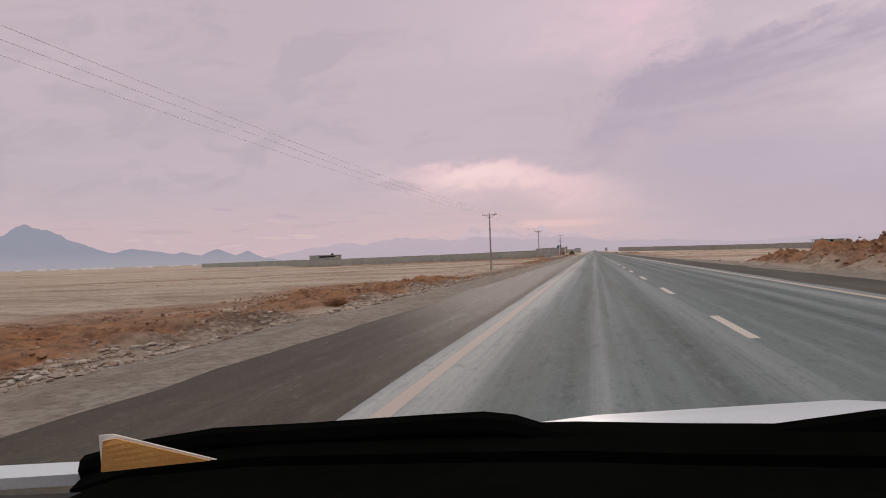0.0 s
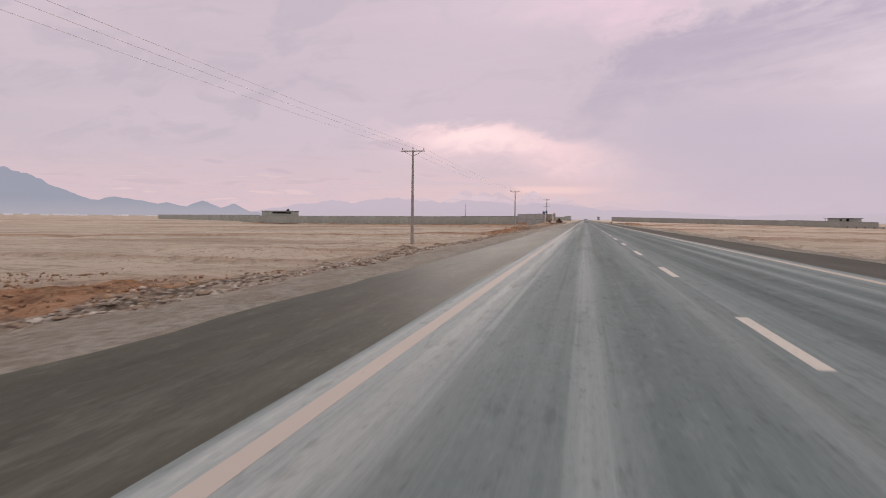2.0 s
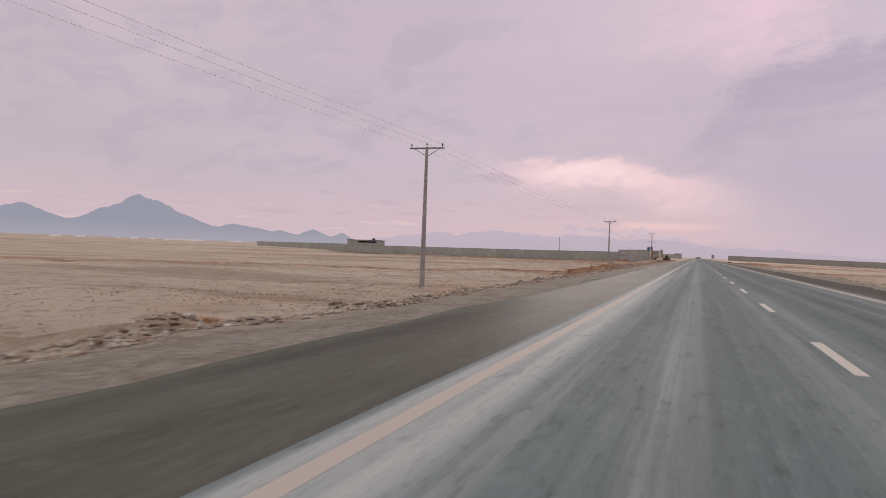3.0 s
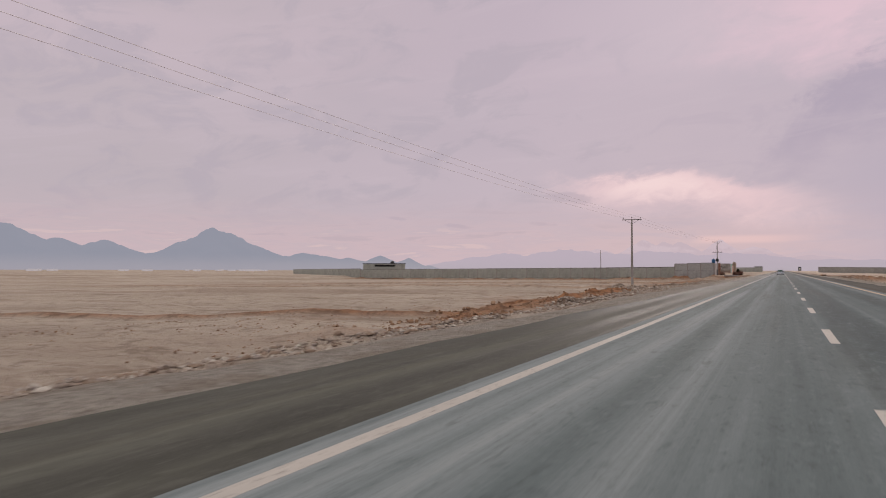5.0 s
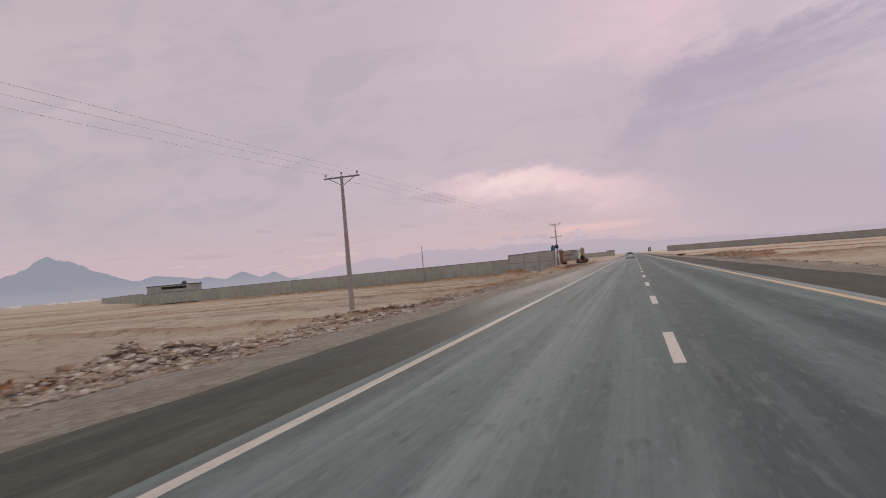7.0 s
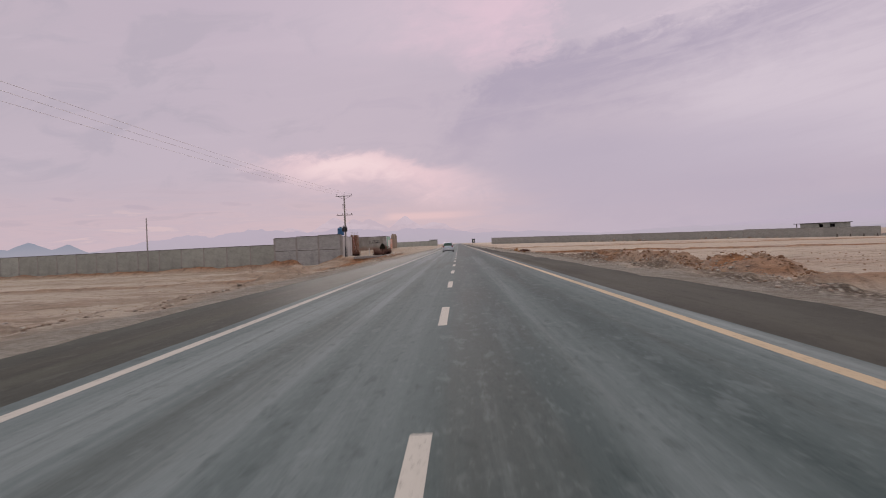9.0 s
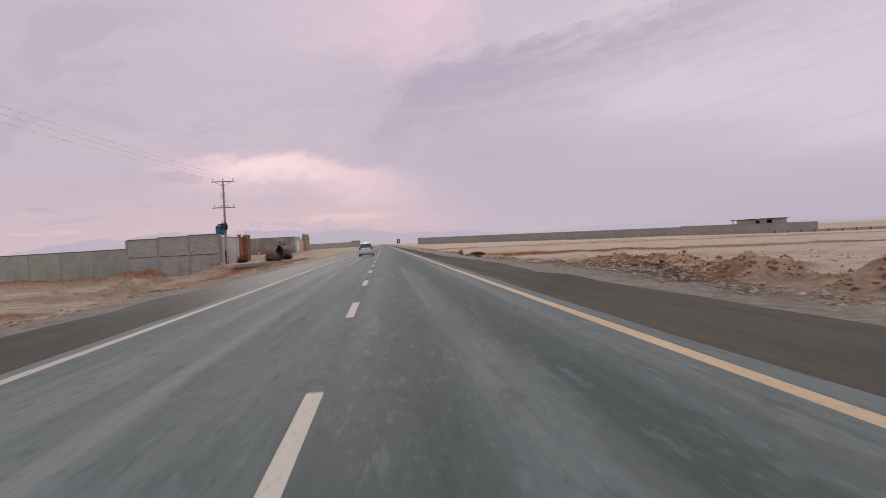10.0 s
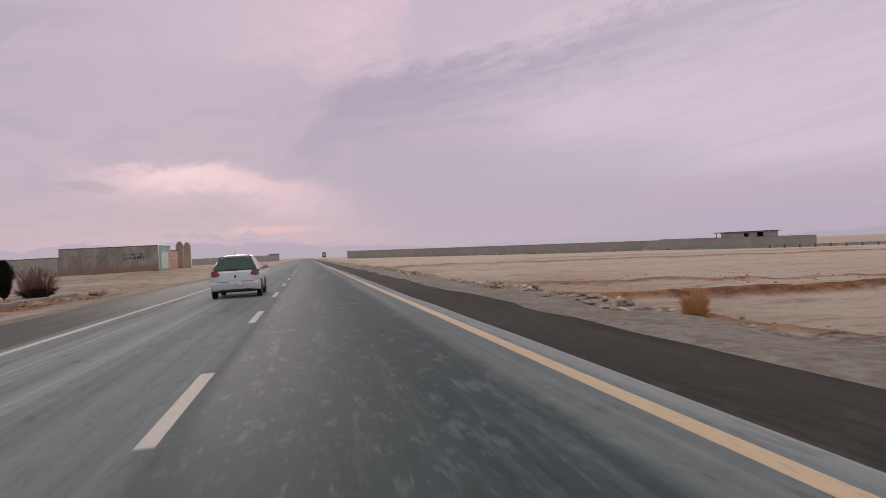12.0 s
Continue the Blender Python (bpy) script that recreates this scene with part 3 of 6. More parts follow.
# heaps and diggings: x, y, height, half-width in x, half-length in y, redness
HEAPS = [
    (12.4, 45, 1.2, 2.5, 4.0, 1.0), (13.0, 37, 1.5, 2.8, 4.2, 1.0), (13.0, 29, 1.6, 3.0, 4.5, 1.0), (12.5, 20, 1.2, 2.8, 4.0, 1.0),
    (12.6, 53, 0.95, 2.1, 4.5, 1.0), (12.6, 60, 0.6, 1.7, 4.0, 1.0),
    (11.7, 269.5, 0.5, 1.5, 2.2, 0.35), (11.8, 264.6, 0.6, 1.6, 1.9, 0.5), (11.7, 261.0, 0.55, 1.4, 1.7, 0.5), (12.8, 256.0, 0.55, 2.4, 2.1, 0.6), (11.9, 252.5, 0.4, 1.6, 1.8, 0.5), (12.1, 284.2, 0.42, 1.5, 2.2, 0.5), (13.1, 280.6, 0.46, 1.6, 2.2, 0.55), (14.4, 275.8, 0.5, 1.8, 2.1, 0.55), (10.0, 274.6, 0.2, 1.6, 4.0, 0.95), (10.2, 258.5, 0.3, 0.7, 3.0, 0.5),
    (11.6, 292.5, 0.1, 1.0, 1.6, 0.5), (10.7, 296, 0.12, 0.8, 1.1, 0.5), (13.6, 289, 0.1, 1.2, 1.6, 0.5), (8.4, 304, 0.35, 0.75, 1.0, 0.7), (10.4, 335.6, 0.22, 0.5, 0.6, 1.2),
    (-11.2, 264.8, 0.25, 1.6, 2.5, 0.2), (-20.9, 309.6, 1.05, 2.0, 3.4, 0.2), (-25.0, 306.0, 0.5, 2.8, 3.6, 0.15), (-33.0, 305.0, 0.4, 6.0, 2.6, 0.1),
    (-13.5, 16, 0.45, 1.5, 5.0, 0.9), (-15.0, 30, 0.55, 1.9, 7.0, 1.0), (-14.6, 43, 0.55, 1.6, 5.0, 1.0), (-16.5, 56, 0.45, 1.8, 5.0, 0.8), (-17.0, 66, 0.3, 1.6, 4.0, 0.5),
    (-15.5, 158, 0.25, 1.4, 4.0, 0.8), (-17.0, 168, 0.15, 1.8, 5.0, 0.6), (-16.6, 176.5, 0.42, 1.5, 2.0, 1.0), (-15.4, 180.5, 0.48, 1.5, 2.1, 1.0), (-14.2, 184.8, 0.42, 1.3, 2.3, 1.0), (-15.3, 191.5, 0.5, 1.7, 3.2, 0.3),
    (-13.0, 337, 0.25, 1.2, 3.0, 0.7),
]
# low bunds between the fields: side, y at the road, slant, height, redness
BUNDS = [(1, 327.2, -0.11, 0.3, 1.7), (1, 341.5, -0.45, 0.14, 1.2), (1, 392, 0.0, 0.3, 1.0), (1, 412, 0.03, 0.35, 0.6), (1, 246, 0.1, 0.35, 0.4), (1, 108, 0.03, 0.35, 0.4), (1, 165, -0.04, 0.35, 0.5),
         (-1, 84, 0.12, 0.3, 0.3), (-1, 159.0, -0.31, 0.3, 0.8), (-1, 205, 0.18, 0.3, 0.5), (-1, 242, 0.1, 0.3, 0.6), (-1, 288, 0.05, 0.3, 0.4)]


# banks of earth along the road: x, from y, to y, height, half-width, redness
BANKS = [(10.75, 303.5, 323.5, 0.2, 0.45, 0.9)]


def silted(y):
    """How far gravel has crept over the edge of the east shoulder."""
    return 0.5 * step(290, 308, y)


def lay_of(x, y):
    """Height of the ground, its redness and its share of gravel."""
    left = np.interp(y, [-60, 60, 119, 218, 255, 290, 308, 320, 331, 404, 600], [-1.2, -1.35, -1.63, -0.95, -1.2, -1.75, -1.95, -1.3, -0.5, 0.45, 0.1])
    # the plot before the long wall lies lower than the road
    plot = np.interp(y, [-60, 60, 119, 218, 255, 290, 308, 340, 376, 398, 404, 600], [-1.2, -1.35, -1.63, -0.95, -1.2, -1.75, -1.95, -1.8, -1.5, 0.4, 0.45, 0.1])
    left = plot + (left - plot) * step(-24, -18, x)
    right = np.interp(y, [-60, 298, 322, 346, 420, 664], [-0.35, -0.45, -0.78, -0.78, -0.45, 0.0])
    land = np.where(x < 0, left, right) - 0.0125 * np.clip(np.abs(x) - 20, 0, 190)
    d = np.where(x < 0, EDGE_L - x, x - EDGE_R + silted(y))
    edge = np.where(x < 0, EDGE_L, EDGE_R) * CROSS
    wob = 0.7 * fbm(x * 0.05, y * 0.09, 5, 3)
    away = np.where(x < 0, 0.8 * np.clip((d - 1.2 - wob * 0.5) / 9.0, 0, 1) + 0.2 * step(1.2, 10.2 + wob, d), step(1.4 + wob * 0.5, 6.5 + wob, d))
    near = 1 - step(60, 150, np.abs(x))
    rough = step(1.0, 3.5, d) * near
    z = land * away + (edge - 0.03 - np.where(x < 0, 0.02, 0.05) * np.clip(d, 0, 4)) * (1 - away)
    z = z + rough * (0.09 * fbm(x * 0.55, y * 0.4, 11, 4) + np.where(x < 0, 0.16, 0.06) * fbm(x * 0.12, y * 0.1, 23, 3) * step(8, 20, d))
    z = z + step(30, 120, d) * 0.35 * fbm(x * 0.012, y * 0.012, 31, 3)
    strip = np.exp(-((d - np.where(x < 0, 4.6, 3.4) - 1.2 * wob) / np.where(x < 0, 1.5, 1.2)) ** 2) * near
    z = z + strip * 0.2 * fbm(x * 1.1, y * 0.8, 41, 3)
    red = 0.35 * np.exp(-((d - 11) / 5.0) ** 2) * step(-0.1, 0.7, fbm(x * 0.08, y * 0.05, 61, 3))
    dug = step(-0.9, 0.1, fbm(x * 0.09, y * 0.09, 131, 4)) * step(-36, -24, x) * (1 - step(-12.5, -10.5, x)) * (1 - step(58, 76, y))
    dug = dug + 0.6 * step(-0.1, 0.4, fbm(x * 0.12, y * 0.14, 137, 4)) * step(-26, -18, x) * (1 - step(-13.5, -11.5, x)) * step(140, 152, y) * (1 - step(180, 192, y))
    dug = dug + 0.3 * step(0.0, 0.4, fbm(x * 0.1, y * 0.07, 139, 4)) * step(10.5, 12, x) * (1 - step(20, 30, x)) * step(240, 252, y) * (1 - step(284, 296, y))
    red = red + 0.85 * dug
    z = z + dug * (0.22 * fbm(x * 0.9, y * 0.9, 141, 4) + 0.05)
    for hx, hy, h, wx, wy, r in HEAPS:
        g = np.exp(-(np.abs((x - hx) / wx) ** 2.8) - (np.abs((y - hy) / wy) ** 2.8))
        bumpy = np.clip(1 + 0.5 * fbm(x * 0.9, y * 0.75, 71, 4), 0.1, 2)
        z = z + h * g * bumpy + 0.2 * g * fbm(x * 1.6, y * 1.2, 77, 3)
        red = red + r * step(0.05, 0.5, g * (1 + 0.5 * fbm(x * 0.9, y * 0.7, 83, 3)))
    for side, y0, slant, h, r in BUNDS:
        off = y - y0 - slant * np.minimum(np.abs(x) - 10, 60) - 0.2 * fbm(x * 0.05, y * 0.0 + y0, 91, 3)
        g = np.exp(-np.abs(off / 0.62) ** 3.5) * (x * side > 0) * step(3.6, 5.0, d) * (1 - step(110, 160, np.abs(x)))
        g = g * (0.94 + 0.14 * fbm(x * 1.3, y * 1.3, 97, 3))
        z = z + h * g
        red = red + r * np.clip(g * 1.3, 0, 1)
    for bx, y0, y1, h, w, r in BANKS:
        g = np.exp(-np.abs((x - bx - 0.25 * fbm(x * 0, y * 0.2, 173, 2)) / w) ** 2.5) * step(y0 - 1, y0 + 1, y) * (1 - step(y1 - 1, y1 + 1, y))
        g = g * (0.85 + 0.45 * fbm(x * 0.9, y * 0.9, 179, 3))
        z = z + h * g
        red = red + r * np.clip(g * 1.4, 0, 1)
    # the raised yard before the gate, and the dug slope below its edge
    brink = np.where(y < 331.2, -15.0 + (y - 323.2) * 0.425, -11.6 + (y - 331.2) * 0.03)
    yard = step(0.0, 0.5, brink - x) * step(322.0, 324.0, y) * (1 - step(347, 352, y)) * step(0.0, 1.6, x + 15.8 + 0.42 * (y - 323.3)) * (x > -19)
    z = z + yard * np.maximum(-0.15 + 0.03 * fbm(x * 0.9, y * 0.9, 181, 3) - z, 0)
    slope = np.exp(-((x - brink - 1.4) / 1.8) ** 2) * step(308, 322, y) * (1 - step(338, 348, y))
    red = red * (1 - yard) + 1.0 * slope + 2.0 * yard * (1 - yard)
    z = z + slope * (0.16 * fbm(x * 1.3, y * 1.1, 187, 4) - 0.05)
    under = (d < 0.0)
    z = np.where(under, x * CROSS - 0.14, z)
    slim = np.where((x < 0), 1 - 0.6 * step(292, 312, y), 1.0)
    gravel = 1 - step((1.8 + wob * 0.6) * slim, (3.4 + wob) * slim, d)
    stony = np.clip(strip * 1.2, 0, 1) * step(-0.35, 0.25, fbm(x * 0.3, y * 0.12, 151, 4))
    stony = np.where(x > 0, stony * step(150, 240, y), stony * (1 - step(334, 342, y)) * (1 - slope))
    for ax, ay, bx, by, high, earth in ((-168.5, 373.6, -29.6, 334.3, 0.85, 1.0), (-29.5, 334.1, -18.5, 332.9, 0.4, 0.5)):
        # earth thrown up against the foot of the walls
        ux, uy = bx - ax, by - ay
        t = ((x - ax) * ux + (y - ay) * uy) / (ux * ux + uy * uy)
        off = ((x - ax) * uy - (y - ay) * ux) / math.hypot(ux, uy)
        g = np.exp(-((off - 0.6) / 1.5) ** 2) * (t > 0) * (t < 1.03)
        z = z + high * g * (1 + 0.3 * fbm(x * 0.4, y * 0.4, 163, 3))
        red = red + earth * g
    return z, np.clip(red, 0, 1), np.clip(gravel, 0, 1), np.clip(stony, 0, 1)


def ground_z(x, y):
    return float(lay_of(np.array([float(x)]), np.array([float(y)]))[0][0])


def spread(*runs):
    """Grid lines: (start, stop, first step, last step) run by run."""
    out = []
    for a, b, s0, s1 in runs:
        v, n = a, 0
        while v < b - 1e-6:
            out.append(v)
            v += s0 + (s1 - s0) * (v - a) / (b - a)
    return np.array(out + [runs[-1][1]])


def build_ground():
    xs = spread((-4990, -160, 420, 16), (-160, -40, 14, 2.0), (-40, -21, 1.6, 0.55), (-21, -6.6, 0.34, 0.26), (-6.6, 6.0, 2.1, 2.1), (6.0, 22, 0.26, 0.4), (22, 45, 0.55, 1.8), (45, 180, 2.2, 14), (180, 4990, 16, 420))
    ys = spread((-400, -12, 60, 3), (-12, 250, 0.45, 0.45), (250, 272, 0.3, 0.3), (272, 318, 0.45, 0.45), (318, 330, 0.2, 0.2), (330, 360, 0.45, 0.5), (360, 480, 0.6, 4), (480, 900, 5, 25), (900, 4990, 30, 420))
    gx, gy = np.meshgrid(xs, ys)
    z, red, gravel, stony = lay_of(gx.ravel(), gy.ravel())
    nx, ny = len(xs), len(ys)
    i = np.arange((ny - 1) * (nx - 1))
    a = (i // (nx - 1)) * nx + i % (nx - 1)
    faces = np.stack([a, a + 1, a + nx + 1, a + nx], 1)
    mesh = from_arrays("ground", np.stack([gx.ravel(), gy.ravel(), z], 1).tolist(), faces.tolist(), SOIL)
    layer = mesh.color_attributes.new("layers", "FLOAT_COLOR", "POINT")
    layer.data.foreach_set("color", np.stack([red, gravel, stony, red * 0 + 1], 1).ravel())
    tagged(new("ground", mesh), "dry tan desert plain with reddish diggings", "ground", kind="structure")


build_ground()


# ---------------------------------------------------------------- the road
def strip(name, x0, x1, y0, y1, lift, mat, parent=None, thick=0.09, every=6.0, wob=0.0, seed=1, lost=None):
    """A slab along the road that follows its cross-fall."""
    n = max(1, int((y1 - y0) / every))
    ys = np.linspace(y0, y1, n + 1)
    w0, w1 = wob * fbm(ys * 0.23, ys * 0 + 0.5, seed, 4), wob * fbm(ys * 0.27, ys * 0 + 7.5, seed + 3, 4)
    if lost:
        w1 = w1 - lost(ys)
    verts, faces = [], []
    for y, a, b in zip(ys, x0 + w0, x1 + w1):
        verts += [(a, y, a * CROSS + lift), (b, y, b * CROSS + lift), (b, y, b * CROSS + lift - thick), (a, y, a * CROSS + lift - thick)]
    for j in range(n):
        p = 4 * j
        faces += [(p + q, p + (q + 1) % 4, p + 4 + (q + 1) % 4, p + 4 + q) for q in range(4)]
    faces += [(0, 3, 2, 1), (4 * n, 4 * n + 1, 4 * n + 2, 4 * n + 3)]
    mesh = from_arrays(name, verts, faces, mat, smooth=False)
    ob = new(name, mesh)
    ob.parent = parent
    return ob


FAR = 1900.0
road = tagged(strip("road", -4.0, 3.92, -80, FAR, 0.0, ROAD, every=3.0, wob=0.05), "worn grey two-lane asphalt carriageway with dusty wheel tracks", "road", kind="structure")
tagged(strip("shoulder_west", EDGE_L - 0.1, -3.45, -80, FAR, -0.022, SHOULDER, every=1.2, wob=0.22, seed=9), "dark brown worn asphalt shoulder", "shoulder", kind="structure")
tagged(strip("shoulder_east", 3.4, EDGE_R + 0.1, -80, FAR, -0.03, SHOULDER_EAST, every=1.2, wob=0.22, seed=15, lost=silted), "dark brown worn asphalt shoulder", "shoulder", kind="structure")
tagged(strip("edge_line", -3.75, -3.58, -80, FAR, 0.0015, WEST_LINE, road, 0.02, 4.0, 0.012, 3), "faded white edge line")
tagged(strip("edge_line", 3.47, 3.64, -80, FAR, 0.0015, EDGE_LINE, road, 0.02, 4.0, 0.012, 4), "faded yellow edge line")
first = None
for i in range(-3, 90):
    y0 = 9.258 + 9.0852 * i
    if first is None:
        first = strip("lane_dash", -0.075, 0.075, 0.0, 3.05, 0.0015, WHITE_LINE, road, 0.02, 1.0, 0.006, 5)
        first.location = (0, y0, 0)
    else:
        shared("lane_dash", first.data, road, Matrix.Translation((0, y0, 0)))


# ---------------------------------------------------------------- far hills
def hills(name, peaks, radius, depth, az0, az1, mat, seed, rough, label, sharp=1.7):
    """A range of hills on an arc round the road; peaks: bearing, height angle and width, in degrees."""
    az = np.radians(np.linspace(az0, az1, 520))
    rows = np.linspace(0, 1, 26)
    A, V = np.meshgrid(az, rows)
    crest = np.zeros_like(A)
    for a, e, w in peaks:
        t = np.abs(np.degrees(A) - a) / w
        crest = np.maximum(crest, e * np.exp(-t ** sharp))
    fall = np.clip(np.minimum(np.degrees(A) - az0, az1 - np.degrees(A)) / 4.0, 0, 1)
    body = np.sin(np.pi * V) ** 0.9
    n = fbm(np.degrees(A) * 0.9, V * 5, seed, 5, 0.55)
    r = radius + depth * V
    z = np.tan(np.radians(crest)) * (radius + depth * 0.5) * body * (1 + rough * n) * fall - 6
    verts = np.stack([r * np.sin(A), 150 + r * np.cos(A), z], -1).reshape(-1, 3)
    nx = len(az)
    i = np.arange((len(rows) - 1) * (nx - 1))
    a = (i // (nx - 1)) * nx + i % (nx - 1)
    mesh = from_arrays(name, verts.tolist(), np.stack([a, a + 1, a + nx + 1, a + nx], 1).tolist(), mat)
    return tagged(new(name, mesh), label, "mountains", kind="structure")


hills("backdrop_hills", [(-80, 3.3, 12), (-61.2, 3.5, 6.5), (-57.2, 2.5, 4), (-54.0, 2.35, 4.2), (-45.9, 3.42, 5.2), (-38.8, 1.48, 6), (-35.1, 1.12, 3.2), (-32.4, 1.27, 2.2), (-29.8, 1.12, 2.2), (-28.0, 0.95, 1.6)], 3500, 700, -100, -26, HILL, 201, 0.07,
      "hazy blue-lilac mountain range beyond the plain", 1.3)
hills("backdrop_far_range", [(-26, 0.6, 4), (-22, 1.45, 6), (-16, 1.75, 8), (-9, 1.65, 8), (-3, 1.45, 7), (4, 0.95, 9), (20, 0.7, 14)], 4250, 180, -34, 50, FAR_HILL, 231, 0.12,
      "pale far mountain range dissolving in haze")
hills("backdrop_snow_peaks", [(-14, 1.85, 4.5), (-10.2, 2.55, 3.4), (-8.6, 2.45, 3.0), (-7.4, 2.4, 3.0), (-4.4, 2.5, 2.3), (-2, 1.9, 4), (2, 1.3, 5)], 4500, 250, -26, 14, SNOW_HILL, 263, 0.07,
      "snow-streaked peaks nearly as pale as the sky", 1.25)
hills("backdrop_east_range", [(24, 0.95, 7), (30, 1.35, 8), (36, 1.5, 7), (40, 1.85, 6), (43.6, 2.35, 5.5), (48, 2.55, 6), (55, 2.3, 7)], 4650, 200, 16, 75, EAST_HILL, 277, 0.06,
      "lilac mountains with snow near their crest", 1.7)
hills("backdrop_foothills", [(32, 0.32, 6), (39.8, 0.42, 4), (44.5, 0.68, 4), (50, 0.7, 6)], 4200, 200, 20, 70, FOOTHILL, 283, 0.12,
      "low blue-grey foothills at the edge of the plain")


# ---------------------------------------------------------------- compound walls
def wall(name, p0, p1, base0, base1, height, mat, label, thick=0.25, bay=4.5, post=0.0, cap=0.08, post_mat=None, lip=0.04):
    """A field wall: one panel a bay, posts between them, a coping on each panel."""
    a, b = Vector((*p0, base0)), Vector((*p1, base1))
    run = (b - a).to_2d().length
    heading = math.atan2(b.y - a.y, b.x - a.x)
    top = empty(name, Matrix.Translation(a) @ Matrix.Rotation(heading, 4, "Z"), label=label, category="wall")
    n = max(1, round(run / bay))
    w = run / n
    bm = box(bmesh.new(), 0.004, w - 0.004, -thick / 2, thick / 2, -0.6, height, 0.02)
    panel = part("wall_panel", bm, mat, top)
    coping = part("coping", box(bmesh.new(), 0, w, -thick / 2 - lip, thick / 2 + lip, height + 0.002, height + cap, 0.015), COPING, top)
    slope = (base1 - base0) / n
    if post:
        upright = part("wall_post", box(bmesh.new(), -post / 2, post / 2, -thick / 2 - 0.05, thick / 2 + 0.05, -0.6, height - 0.015, 0.02), post_mat or CONCRETE, top)
    for i in range(1, n):
        m = Matrix.Translation((i * w, 0, i * slope))
        shared("wall_panel", panel.data, top, m)
        shared("coping", coping.data, top, m)
    if post:
        for i in range(1, n + 1):
            shared("wall_post", upright.data, top, Matrix.Translation((i * w, 0, min(i, n - 1) * slope)))
    return top


wall("compound_wall", (-168.5, 373.6), (-29.6, 334.3), -1.75, -0.85, 3.0, BLOCK, "long grey block wall of a walled plot on the plain", post=0.22)
wall("compound_wall", (-168.8, 373.8), (-352, 551), -1.75, -2.1, 3.4, BLOCK, "grey block side wall running off to the hills", post=0.22, bay=9)
wall("roadside_wall", (-29.5, 334.1), (-18.5, 332.9), -0.88, -0.55, 4.05, STONEWALL, "tall rough stone and block wall with dark coping", bay=3.6, post=0.3, thick=0.3)
part("string_course", box(bmesh.new(), 0, 11.05, -0.19, -0.151, 1.92, 2.0, 0.01), COPING, bpy.data.objects["roadside_wall"])
wall("roadside_wall", (-18.35, 333.1), (-18.2, 341.3), -0.5, -0.4, 3.55, PLASTER, "grey-white plastered wall beside a red gate", bay=7, cap=0.05)
wall("stone_wall", (-31.5, 402.8), (-18.4, 399.9), 0.42, 0.42, 3.35, SLURRY, "rough grey stone wall with faded scrawls", bay=13, thick=0.3)
wall("low_wall", (-68, 411), (-31.7, 403), 0.0, 0.4, 2.3, BLOCK, "lower grey block wall joined to a stone wall", bay=4.5, post=0.2)
wall("far_wall", (-62, 700), (-14.6, 700), 0.3, 0.6, 3.0, BLOCK, "far grey block wall beside the road", bay=6, post=0.2)
wall("field_wall", (21.0, 641.7), (128.5, 530.8), -0.1, -1.7, 3.75, BLOCK_SHADED, "long grey block wall across the plain", post=0.2, bay=5.1)
wall("field_wall", (128.7, 530.6), (174.7, 506.7), -1.85, -2.6, 4.2, BLOCK_SHADED, "grey block wall in front of a flat-roofed house", post=0.2, bay=5.1)
wall("garden_wall", (175.3, 507), (335, 420), -2.6, -2.8, 1.1, STONEWALL, "low stone wall with short posts", bay=6.0, post=0.35)


def field_post(x, y):
    """A stubby square post on a wider foot."""
    top = empty("field_post", Matrix.Translation((x, y, ground_z(x, y))), label="short dark concrete post before a grey wall", category="post", group="posts along the field wall")
    part("shaft", box(bmesh.new(), -0.2, 0.2, -0.2, 0.2, 0.252, 1.1, 0.04), COPING, top)
    part("foot", box(bmesh.new(), -0.3, 0.3, -0.3, 0.3, -0.3, 0.25, 0.05), COPING, top)
    return top


first_post = field_post(158.4, 509.5)
for n in range(1, 8):
    x, y = 158.4 + 4.2 * n, 509.5 - 2.19 * n
    copy_thing(first_post, Matrix.Translation((x, y, ground_z(x, y))))

